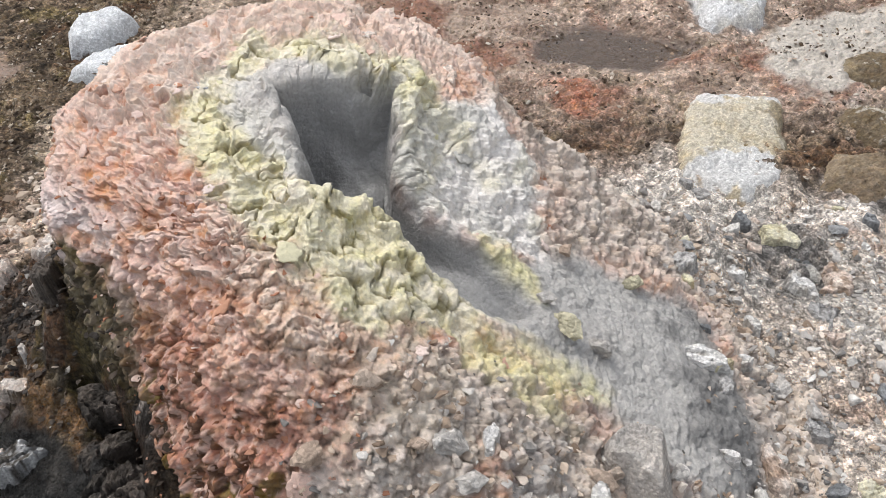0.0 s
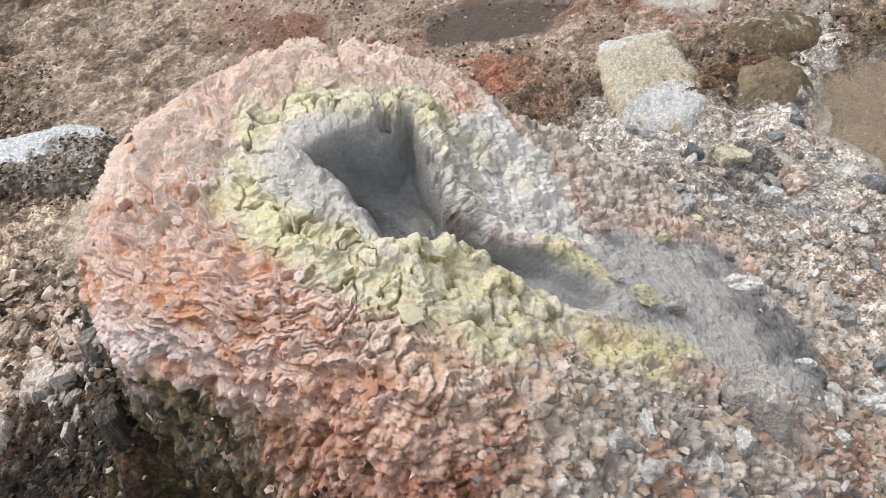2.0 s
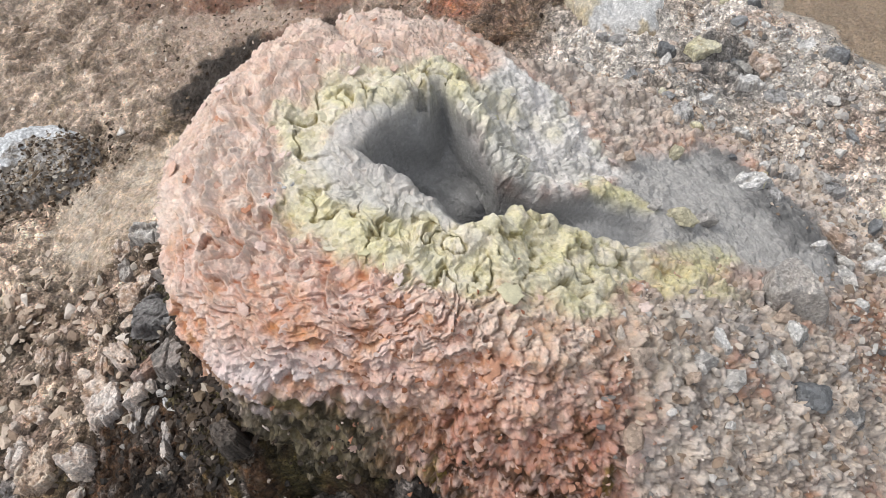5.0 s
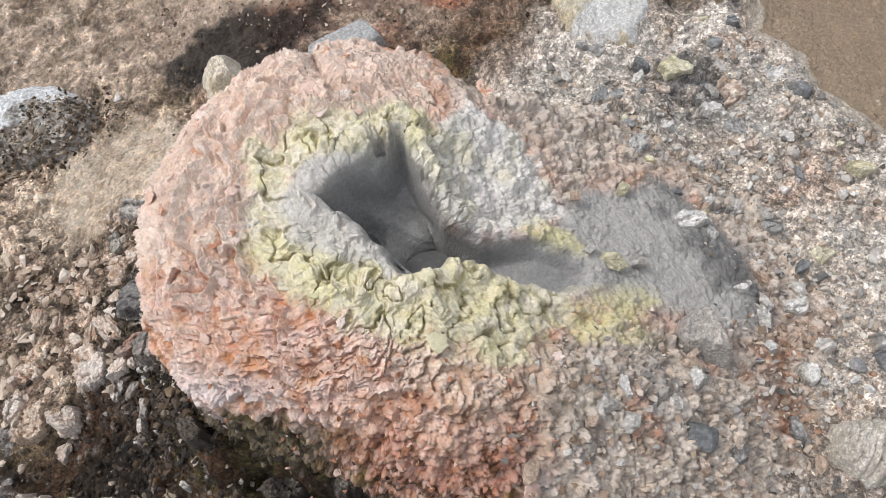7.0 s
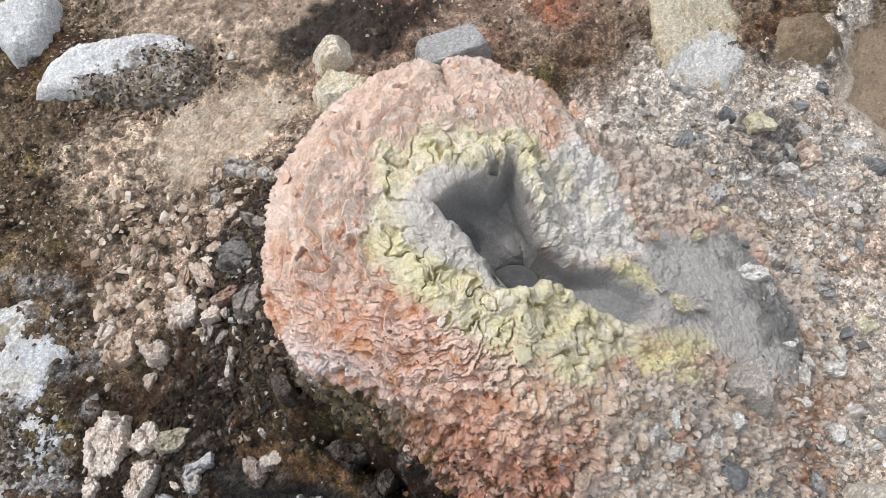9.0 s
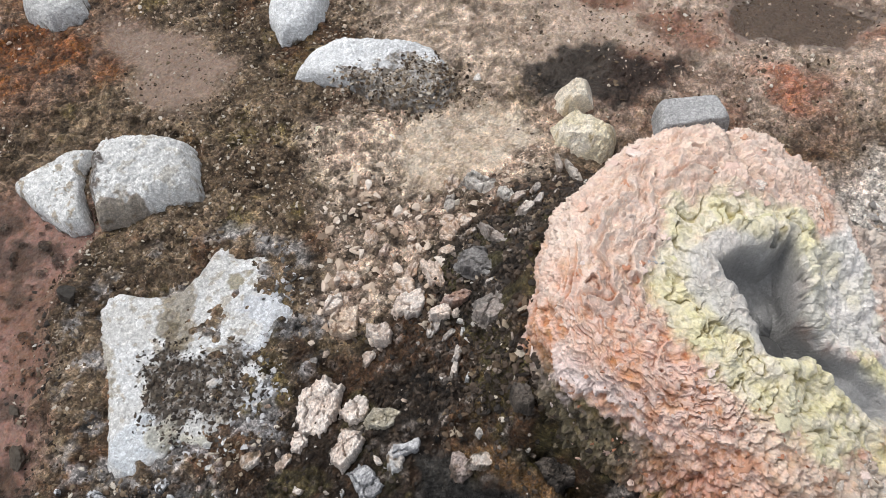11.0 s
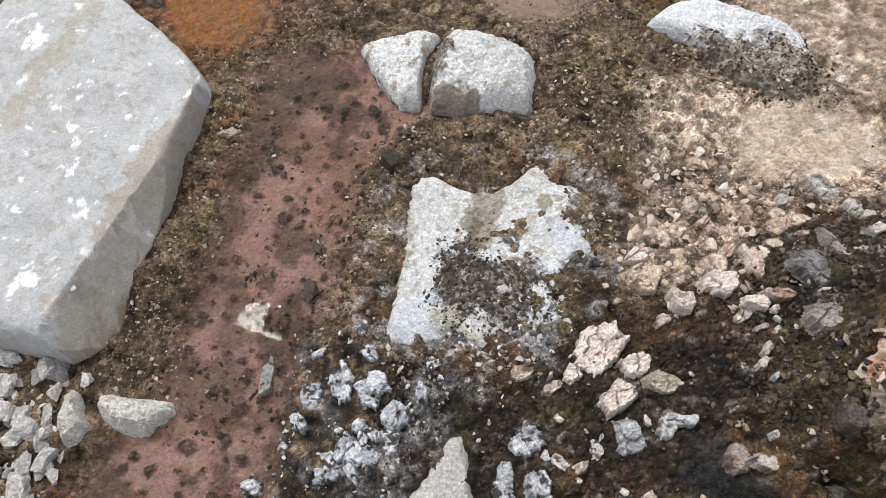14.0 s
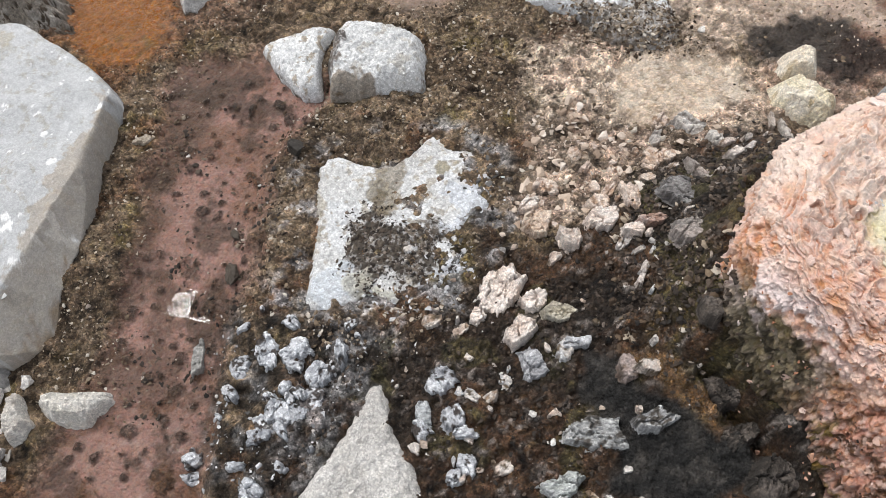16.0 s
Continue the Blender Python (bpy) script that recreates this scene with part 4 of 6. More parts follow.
def stone(name, label, outline, base, top, seed, tints, category="rock", soil=None, soil_rise=0.3, patches=(), wetness=0.0, group="", parent=None, smooth=True, material=STONE, **form):
    """tints: base colour and a second one that takes over in blotches; soil: a colour that clings to the foot; patches: (outline, colour, strength)."""
    x, y, z, sv = boulder(outline, base, top, seed, **form)
    t = np.zeros((*x.shape, 3)) + np.array(tints[0])
    t = blend(t, tints[1], ramp(0.45, 0.65, fbm(x * 14, y * 14 + 5 * z, seed + 5, 4, 0.6)) * 0.9)
    if len(tints) > 2:
        t = blend(t, tints[2], ramp(0.6, 0.66, fbm(x * 45, y * 45, seed + 8, 4, 0.6)))
    if len(tints) > 3:
        t = blend(t, tints[3], ramp(0.71, 0.725, fbm(x * 28, y * 28, seed + 12, 4, 0.5)))
    for outl, colour, strength in patches:
        cover = ramp(0.3, 0.7, patch(x, y, outl, 0.03, 0.07, seed + 6, 18) + 0.9 * (fbm(x * 70, y * 70, seed + 10, 3, 0.6) - 0.5)) * strength
        if max(colour) < 0.2:
            z = z + cover * 0.022 * (fbm(x * 40, y * 40, seed + 13, 5, 0.65) - 0.4)
            t = blend(t, tuple(1.9 * q for q in colour), cover * ramp(0.5, 0.65, fbm(x * 60, y * 60, seed + 14, 3, 0.6)))
            t = blend(t, colour, cover * ramp(0.62, 0.45, fbm(x * 60, y * 60, seed + 14, 3, 0.6)))
        else:
            t = blend(t, colour, cover)
    if soil:
        k = (z - base) / max(top - base, 0.01) + 1.3 * (fbm(x * 22 + z * 26, y * 22 - z * 31, seed + 7, 5, 0.65) - 0.5)
        t = blend(t, soil, ramp(soil_rise + 0.15, soil_rise - 0.15, k + 0.5 * (fbm(x * 80 + z * 60, y * 80 - z * 70, seed + 11, 3, 0.6) - 0.5)))
    me = mesh_of(name, np.stack([x, y, z], -1).reshape(-1, 3), grid_faces(*x.shape, True)[:, ::-1], material, t.reshape(-1, 3), np.full(x.size, wetness), smooth=smooth)
    i, j = np.round((y.ravel() + 0.2) / 0.01).astype(int), np.round((x.ravel() + 3.0) / 0.01).astype(int)
    ok = (i >= 0) & (i < 330) & (j >= 0) & (j < 480) & (sv.ravel() < 0.97)
    TAKEN[i[ok], j[ok]] = True
    np.maximum.at(TOPS, (i[ok], j[ok]), z.ravel()[ok])
    ob = new(name, me)
    if parent:
        ob.parent = parent
        return ob
    return tagged(ob, label, category, group)


LIME, LIME_B, SOIL = (0.46, 0.465, 0.465), (0.53, 0.53, 0.525), (0.11, 0.085, 0.06)
stone("boulder", "large pale grey boulder with a flat top, half sunk in mud", [(-2.57, 1.38), (-2.3, 1.28), (-2.17, 1.21), (-2.13, 1.0), (-2.09, 0.78), (-2.09, 0.61), (-2.07, 0.49), (-2.13, 0.42), (-2.31, 0.38), (-2.6, 0.42), (-2.9, 0.9),
      (-2.85, 1.3)], -0.06, 0.11, 201, [(0.43, 0.435, 0.435), (0.47, 0.475, 0.475), (0.38, 0.37, 0.345), (0.74, 0.74, 0.73)], category="boulder", soil=(0.26, 0.21, 0.16), soil_rise=0.12, square=40, facets=[(1.0, -0.12, 0.2, 1.5), (0.75, 0.66, 0.33, 0.7), (-0.1, -1.0, 0.42, 1.5)], rough=0.002, lumps=0.013, wobble=0.015, ease=8, material=SMOOTH_STONE, tilt=(-0.03, 0.05), rings=110, spokes=420,
      patches=[([(-2.62, 1.3), (-2.56, 1.3), (-2.53, 0.9), (-2.6, 0.85)], (0.36, 0.32, 0.24), 0.6), ([(-2.2, 1.2), (-2.1, 1.12), (-2.03, 0.5), (-2.12, 0.38), (-2.19, 0.55), (-2.19, 0.9)], (0.33, 0.28, 0.22), 0.65)])
stone("crumbly_rock", "grey-beige crumbly pitted rock leaning against the boulder", [(-2.92, 1.45), (-2.84, 1.58), (-2.69, 1.65), (-2.54, 1.55), (-2.48, 1.44), (-2.56, 1.39), (-2.75, 1.38)], -0.03, 0.07, 205, [(0.3, 0.265, 0.225), (0.46, 0.43, 0.39), (0.1, 0.075, 0.055)], soil=SOIL, soil_rise=0.2, square=3, lumps=0.04,
      rough=0.04, wobble=0.2, smooth=False, rings=80, spokes=260)
cracked = tagged(new("cracked_rock"), "white weathered rock split by a deep crack, lying in rusty mud", "rock")
stone("half", "", [(-1.88, 1.49), (-1.82, 1.54), (-1.74, 1.59), (-1.66, 1.61), (-1.672, 1.52), (-1.655, 1.44), (-1.625, 1.35), (-1.68, 1.335), (-1.78, 1.4)], -0.03, 0.05, 211, [(0.68, 0.68, 0.67), (0.76, 0.76, 0.75), (0.42, 0.37, 0.3)], soil=SOIL, soil_rise=0.22, square=9, lumps=0.016, rough=0.009, wobble=0.05, ease=1, tilt=(0.12, -0.05), rings=80, spokes=260, parent=cracked)
# The second patch darkens this half's edge to paint the crack's shade.
stone("half", "", [(-1.655, 1.53), (-1.63, 1.59), (-1.57, 1.62), (-1.48, 1.62), (-1.38, 1.6), (-1.355, 1.53), (-1.335, 1.42), (-1.42, 1.4), (-1.5, 1.37), (-1.6, 1.345), (-1.642, 1.44)], -0.03, 0.1, 212, [(0.68, 0.68, 0.67), (0.76, 0.76, 0.75), (0.54, 0.52, 0.48)], soil=(0.17, 0.13, 0.09), soil_rise=0.1, square=7, lumps=0.02, rough=0.011, wobble=0.07, ease=1, tilt=(-0.06, 0.06), rings=80, spokes=260,
      parent=cracked, patches=[([(-1.64, 1.41), (-1.5, 1.4), (-1.46, 1.35), (-1.64, 1.31)], (0.25, 0.205, 0.155), 0.85), ([(-1.66, 1.64), (-1.635, 1.64), (-1.6, 1.48), (-1.59, 1.35), (-1.63, 1.35), (-1.64, 1.48)], (0.06, 0.045, 0.035), 0.9)])
stone("slab", "flat white crusted slab partly covered with brown soil", [(-1.575, 1.14), (-1.545, 1.18), (-1.48, 1.16), (-1.41, 1.15), (-1.36, 1.17), (-1.31, 1.24), (-1.28, 1.305), (-1.23, 1.27), (-1.155, 1.28), (-1.12, 1.2), (-1.07, 1.11), (-1.1, 1.02), (-1.115, 0.95), (-1.08, 0.87), (-1.13, 0.815), (-1.25, 0.765), (-1.32, 0.758),
      (-1.345, 0.715), (-1.41, 0.7), (-1.465, 0.73), (-1.5, 0.88), (-1.545, 0.99)], -0.03, 0.026, 221, [(0.58, 0.575, 0.56), (0.66, 0.665, 0.665), (0.44, 0.41, 0.36)], category="slab", soil=SOIL, soil_rise=0.25, square=14, lumps=0.012, rough=0.006, rings=100, spokes=360, ease=1,
      patches=[([(-1.41, 0.99), (-1.36, 1.06), (-1.31, 1.0), (-1.25, 0.99), (-1.2, 1.01), (-1.15, 0.98), (-1.14, 0.89), (-1.2, 0.84), (-1.28, 0.82), (-1.34, 0.79), (-1.4, 0.88)], (0.065, 0.05, 0.036), 0.95),
               ([(-1.42, 1.2), (-1.35, 1.22), (-1.34, 1.1), (-1.3, 1.0), (-1.36, 0.98), (-1.4, 1.05)], (0.24, 0.2, 0.14), 0.75), ([(-1.25, 1.3), (-1.21, 1.3), (-1.2, 1.18), (-1.24, 1.17)], (0.26, 0.22, 0.13), 0.8), ([(-1.58, 1.1), (-1.5, 1.0), (-1.48, 0.8), (-1.55, 0.85)], (0.33, 0.29, 0.22), 0.7), ([(-1.18, 1.1), (-1.16, 1.27), (-1.06, 1.12), (-1.09, 0.94), (-1.15, 1.0)], (0.58, 0.6, 0.63), 0.9),
               ([(-1.15, 0.93), (-1.11, 0.92), (-1.08, 0.86), (-1.16, 0.8), (-1.19, 0.83)], (0.55, 0.57, 0.6), 0.9), ([(-1.46, 0.84), (-1.39, 0.84), (-1.36, 0.77), (-1.4, 0.71), (-1.46, 0.75)], (0.57, 0.6, 0.63), 0.85), ([(-1.36, 0.79), (-1.28, 0.83), (-1.24, 0.79), (-1.32, 0.76)], (0.5, 0.48, 0.4), 0.7)])
stone("flat_rock", "white flat-topped rock half buried in brown gravel", [(-1.16, 1.83), (-1.12, 1.91), (-1.03, 1.965), (-0.9, 1.95), (-0.73, 1.91), (-0.68, 1.84), (-0.645, 1.72), (-0.73, 1.67), (-0.87, 1.7), (-1.0, 1.78)], -0.03, 0.07, 231, [(0.66, 0.67, 0.68), (0.72, 0.73, 0.74)], soil=SOIL, soil_rise=0.3,
      square=8, lumps=0.014, ease=1, tilt=(0.02, 0.06), patches=[([(-0.97, 1.81), (-0.74, 1.82), (-0.62, 1.85), (-0.6, 1.68), (-0.9, 1.66)], (0.12, 0.095, 0.068), 0.9)])
stone("flat_rock", "rounded white rock half buried in brown gravel", [(-1.24, 2.06), (-1.24, 2.19), (-1.13, 2.24), (-1.05, 2.17), (-1.06, 2.07), (-1.12, 1.98), (-1.19, 1.96)], -0.03, 0.07, 232, [(0.66, 0.67, 0.68), (0.72, 0.73, 0.74)], soil=SOIL, soil_rise=0.2, square=6)
stone("flat_rock", "ragged white crusted rock in rusty mud", [(-2.04, 2.21), (-1.95, 2.3), (-1.83, 2.22), (-1.79, 2.12), (-1.9, 2.05), (-2.0, 2.12)], -0.03, 0.06, 233, [LIME_B, LIME], soil=SOIL, soil_rise=0.25, square=5)
stone("loaf_stone", "long rough grey-white stone in wet rusty mud", [(-2.31, 1.69), (-2.33, 1.74), (-2.22, 1.85), (-2.17, 1.83), (-2.2, 1.76)], -0.02, 0.06, 234, [(0.42, 0.39, 0.36), (0.55, 0.53, 0.5)], soil=SOIL, soil_rise=0.1, square=3)
stone("loaf_stone", "rough white stone in wet rusty mud", [(-2.23, 1.66), (-2.17, 1.73), (-2.08, 1.72), (-2.09, 1.63), (-2.16, 1.57)], -0.02, 0.08, 235, [(0.5, 0.48, 0.46), (0.6, 0.59, 0.57)], soil=SOIL, soil_rise=0.15, square=3, lumps=0.02)
stone("yellow_rock", "cream-yellow knobbly rock beside the mound", [(-0.43, 1.6), (-0.39, 1.66), (-0.3, 1.65), (-0.25, 1.56), (-0.28, 1.48), (-0.36, 1.44), (-0.42, 1.5)], 0.0, 0.11, 241, [(0.68, 0.61, 0.46), (0.74, 0.68, 0.57), (0.54, 0.46, 0.32)], square=7, cut=5, lumps=0.02, soil=(0.3, 0.23, 0.15), soil_rise=0.1)
stone("yellow_rock", "pale broken rock beside the mound", [(-0.44, 1.69), (-0.36, 1.75), (-0.27, 1.74), (-0.28, 1.67), (-0.38, 1.65)], 0.0, 0.085, 242, [(0.68, 0.61, 0.5), (0.72, 0.67, 0.58), (0.54, 0.46, 0.34)], square=7, cut=5, lumps=0.02)
stone("brick_stone", "grey brick-shaped stone behind the mound", [(-0.14, 1.66), (0.03, 1.67), (0.05, 1.58), (-0.15, 1.55)], 0.0, 0.085, 243, [(0.37, 0.37, 0.37), (0.42, 0.42, 0.42)], square=18, lumps=0.004, rough=0.002, tilt=(0.02, -0.05))
stone("pointed_slab", "pale sandy pointed slab standing in brown crumbs", [(-1.235, 0.61), (-1.205, 0.58), (-1.16, 0.5), (-1.06, 0.4), (-1.02, 0.3), (-1.05, 0.1), (-1.35, 0.12), (-1.33, 0.28), (-1.27, 0.46)], -0.06, 0.05, 251, [(0.48, 0.46, 0.43), (0.55, 0.53, 0.5)], square=8, lumps=0.012, rough=0.007, wobble=0.09, soil=(0.2, 0.17, 0.08),
      soil_rise=0.35)
stone("wedge_rock", "pale rough wedge-shaped rock at the edge of red mud", [(-2.06, 0.38), (-1.97, 0.4), (-1.865, 0.43), (-1.85, 0.4), (-1.89, 0.34), (-1.955, 0.285), (-2.03, 0.32)], -0.13, -0.02, 252, [(0.58, 0.55, 0.49), (0.66, 0.63, 0.58)], square=7, lumps=0.016, rough=0.012, wobble=0.14, cut=3, smooth=False, soil=(0.2, 0.13, 0.09), soil_rise=0.22)
stone("wedge_rock", "long pale rock lying against another", [(-2.16, 0.385), (-2.11, 0.4), (-2.05, 0.33), (-1.98, 0.28), (-1.96, 0.235), (-2.0, 0.215), (-2.08, 0.26), (-2.14, 0.33)], -0.13, -0.03, 253, [(0.56, 0.52, 0.47), (0.64, 0.61, 0.56)], square=4, lumps=0.016, rough=0.012, wobble=0.14, cut=3, smooth=False, soil=(0.2, 0.13, 0.09), soil_rise=0.22)
stone("block", "square yellow-stained block with white mineral crust", [(0.43, 1.38), (0.47, 1.58), (0.53, 1.74), (0.75, 1.71), (0.71, 1.52), (0.66, 1.36), (0.56, 1.28)], -0.03, 0.042, 261, [(0.5, 0.43, 0.31), (0.55, 0.5, 0.4)], category="block", square=9, ease=1, lumps=0.016, wobble=0.1, soil=(0.33, 0.25, 0.17), soil_rise=0.5,
      patches=[([(0.45, 1.4), (0.52, 1.48), (0.66, 1.46), (0.7, 1.4), (0.58, 1.26)], (0.6, 0.6, 0.6), 0.9), ([(0.5, 1.64), (0.52, 1.76), (0.76, 1.72), (0.74, 1.66), (0.6, 1.68)], (0.66, 0.65, 0.65), 0.8), ([(0.66, 1.5), (0.8, 1.5), (0.8, 1.7), (0.7, 1.65)], (0.22, 0.17, 0.1), 0.7)])
for k, outl in enumerate(([(0.9, 1.82), (0.93, 1.92), (1.02, 1.95), (1.15, 1.88), (1.12, 1.78), (1.0, 1.76)], [(0.82, 1.6), (0.86, 1.68), (0.98, 1.68), (1.12, 1.6), (1.05, 1.5), (0.9, 1.5)])):
    stone("speckled_rock", "rounded brown speckled rock on white mineral ground", outl, -0.03, 0.04, 262 + k, [(0.16, 0.12, 0.075), (0.24, 0.19, 0.12), (0.4, 0.36, 0.3)], square=3.5, lumps=0.02)
stone("salt_rock", "white encrusted rock on pale ground", [(0.62, 2.1), (0.62, 2.3), (0.75, 2.38), (0.86, 2.28), (0.8, 2.1), (0.7, 2.06)], -0.03, 0.05, 265, [(0.63, 0.63, 0.63), (0.56, 0.54, 0.5)], square=5, lumps=0.02)
stone("mud_mound", "low brown speckled rock beside the yellow block", [(0.72, 1.36), (0.78, 1.52), (0.9, 1.48), (0.93, 1.36), (0.82, 1.28)], -0.03, 0.04, 266, [(0.2, 0.15, 0.1), (0.28, 0.22, 0.15)], square=3, lumps=0.02)
stone("slate_slab", "dark blue-grey flat slate in the gravel", [(0.57, 1.17), (0.61, 1.2), (0.65, 1.16), (0.66, 1.09), (0.62, 1.07), (0.57, 1.09)], 0.0, 0.014, 271, [(0.15, 0.155, 0.16), (0.22, 0.225, 0.23)], square=8, lumps=0.01, wobble=0.2, patches=[([(0.6, 1.12), (0.65, 1.12), (0.65, 1.08), (0.6, 1.09)], (0.5, 0.48, 0.44), 0.8)])
stone("grey_rock", "rough light grey rock at the foot of the mound", [(0.17, 0.62), (0.21, 0.66), (0.27, 0.63), (0.29, 0.56), (0.25, 0.52), (0.19, 0.54)], 0.1, 0.23, 272, [(0.42, 0.39, 0.36), (0.5, 0.46, 0.42)], square=6, cut=5, lumps=0.015)
stone("flaky_rock", "pale flaky layered rock in the gravel", [(0.34, 0.34), (0.4, 0.39), (0.48, 0.36), (0.46, 0.27), (0.38, 0.25)], -0.02, 0.07, 273, [(0.55, 0.5, 0.43), (0.62, 0.58, 0.52)], square=4, grooves=0.03, groove_dir=0.6)

# pieces of pale layered crust broken off the mound
PINKWHITE = [(0.68, 0.58, 0.51), (0.78, 0.71, 0.65)]


def lump_outline(x, y, rx, ry, turn, sides, seed):
    rng = random.Random(seed)
    pts = []
    for k in range(sides):
        a = 2 * math.pi * (k + 0.5 * rng.random()) / sides
        q = 0.6 + 0.6 * rng.random()
        px, py = q * rx * math.cos(a), q * ry * math.sin(a)
        pts.append((x + px * math.cos(turn) - py * math.sin(turn), y + px * math.sin(turn) + py * math.cos(turn)))
    return pts


def crust_piece(x, y, rx, ry, turn, thick, seed, name="crust_piece", label="pale pinkish layered piece of broken crust on dark soil", tints=PINKWHITE, square=14.0, group="broken crust pieces", category="crust piece", lift=0.0, ground_only=False, rough=0.3, cells_across=46):
    """A ragged, cracked plate of crust that lies half sunk in what is under it. square below 6: domed instead of flat; rough: how ragged."""
    n = cells_across
    u, v = np.meshgrid(np.linspace(-1.4, 1.4, n), np.linspace(-1.4, 1.4, n))
    su, sv = u * rx / 0.04, v * ry / 0.04
    edge = outside(u, v, lump_outline(0.0, 0.0, 1.05, 1.05, 0.0, 7, seed)) + rough * 2 * (fbm(su * 1.6 + seed, sv * 1.6, seed + 1, 5, 0.62) - 0.5)
    c1, c2, ct = cells(su * 0.75 + 0.6 * fbm(su * 2, sv * 2, seed + 2), sv * 1.0 + seed + 0.6 * fbm(su * 2, sv * 2, seed + 3), seed + 4)
    crack = ramp(0.07, 0.01, c2 - c1)
    layers = shelves(fbm(su * 1.2, sv * 1.9, seed + 5, 4, 0.55), 5, 2.5)
    fine = fbm(su * 5, sv * 9, seed + 6, 4, 0.65) - 0.5
    top = 0.3 + 0.35 * ct + 0.5 * layers + 0.35 * fine
    if square < 6:
        top = top * np.sqrt(np.clip(1 - (u * u + v * v) / 1.6, 0.05, 1)) * 1.2
    up = ramp(0.02, -0.14, edge)
    z = thick * (up * top * (1 - 0.45 * crack) + 0.15 * random.gauss(0, 1) * u * up + 0.15 * random.gauss(0, 1) * v * up) - 0.016 * (1 - up)
    wx = x + u * rx * math.cos(turn) - v * ry * math.sin(turn)
    wy = y + u * rx * math.sin(turn) + v * ry * math.cos(turn)
    z0 = float(at_cell(LAND, x, y) if ground_only else height(x, y)) + lift
    z = z0 - 0.004 + z
    t = np.zeros((n, n, 3)) + np.array(tints[0])
    t = blend(t, tints[1], ramp(0.35, 0.6, layers + 0.6 * fine) * 0.9)
    if len(tints) > 2:
        t = blend(t, tints[2], ramp(0.56, 0.64, fbm(su * 2.6, sv * 2.6, seed + 8, 4, 0.6)))
    t = blend(t, tuple(0.55 * q for q in tints[0]), np.clip(crack + ramp(-0.06, 0.0, edge), 0, 1) * 0.6)
    f = grid_faces(n, n)
    f = f[(edge.ravel() < 0.05)[f].any(1)]
    used, inv = np.unique(f, return_inverse=True)
    verts = np.stack([wx, wy, z], -1).reshape(-1, 3)[used]
    i, j = np.round((wy.ravel() + 0.2) / 0.01).astype(int), np.round((wx.ravel() + 3.0) / 0.01).astype(int)
    ok = (i >= 0) & (i < 330) & (j >= 0) & (j < 480) & (edge.ravel() < -0.1)
    TAKEN[i[ok], j[ok]] = True
    return tagged(new(name, mesh_of(name, verts, inv.reshape(-1, 4), STONE, t.reshape(-1, 3)[used], np.zeros(len(used)), smooth=False)), label, category, group)


crust_piece(-1.0, 0.855, 0.062, 0.055, 1.2, 0.04, 301)
crust_piece(-0.915, 0.84, 0.042, 0.04, 0.4, 0.03, 302)
crust_piece(-0.935, 0.755, 0.045, 0.038, 0.9, 0.035, 303)
crust_piece(-1.035, 0.775, 0.025, 0.03, 0.2, 0.03, 304)
crust_piece(-1.02, 0.81, 0.03, 0.02, 2.2, 0.02, 305)
crust_piece(-0.79, 1.066, 0.052, 0.043, 0.3, 0.032, 306)
crust_piece(-0.862, 1.005, 0.034, 0.028, -0.3, 0.04, 307)
crust_piece(-0.945, 1.05, 0.045, 0.05, 0.8, 0.035, 308, tints=[(0.55, 0.43, 0.34), (0.64, 0.54, 0.44)])
crust_piece(-0.975, 1.1, 0.03, 0.025, 0.1, 0.03, 309)
crust_piece(-0.72, 1.03, 0.032, 0.02, 0.5, 0.03, 310)
crust_piece(-0.69, 1.02, 0.014, 0.012, 0.5, 0.02, 311)
crust_piece(-0.62, 1.4, 0.05, 0.035, 2.6, 0.04, 312, tints=[(0.5, 0.46, 0.42), (0.62, 0.59, 0.55)])
crust_piece(-0.7, 1.36, 0.03, 0.022, 0.9, 0.03, 313, tints=[(0.5, 0.46, 0.42), (0.62, 0.59, 0.55)])
crust_piece(-0.56, 1.35, 0.035, 0.02, 2.2, 0.03, 314, tints=[(0.5, 0.46, 0.42), (0.62, 0.59, 0.55)])
crust_piece(-0.595, 1.21, 0.06, 0.018, -0.75, 0.03, 315, name="crust_stick", label="grey stick-shaped sliver of layered crust", tints=[(0.36, 0.31, 0.28), (0.48, 0.43, 0.39)], ground_only=True)
crust_piece(-0.385, 1.42, 0.045, 0.012, 1.9, 0.03, 316, name="crust_stick", label="pale sliver of layered crust", tints=[(0.48, 0.43, 0.38), (0.58, 0.54, 0.5)])
crust_piece(-0.42, 1.45, 0.035, 0.01, 1.7, 0.025, 317, name="crust_stick", label="pale sliver of layered crust", tints=[(0.44, 0.38, 0.33), (0.56, 0.5, 0.45)])
crust_piece(-0.62, 1.12, 0.065, 0.04, -0.4, 0.018, 318, name="crust_sheet", label="grey striated sheet of wet crust", tints=[(0.16, 0.15, 0.145), (0.31, 0.3, 0.29)], ground_only=True)
crust_piece(-0.61, 0.99, 0.07, 0.035, 0.4, 0.018, 319, name="crust_sheet", label="grey striated sheet of wet crust", tints=[(0.24, 0.22, 0.2), (0.36, 0.31, 0.28)], ground_only=True)
crust_piece(-0.68, 1.06, 0.04, 0.02, 0.2, 0.02, 320, name="crust_sheet", label="pinkish striated sheet of wet crust", tints=[(0.36, 0.24, 0.19), (0.46, 0.37, 0.33)], ground_only=True)
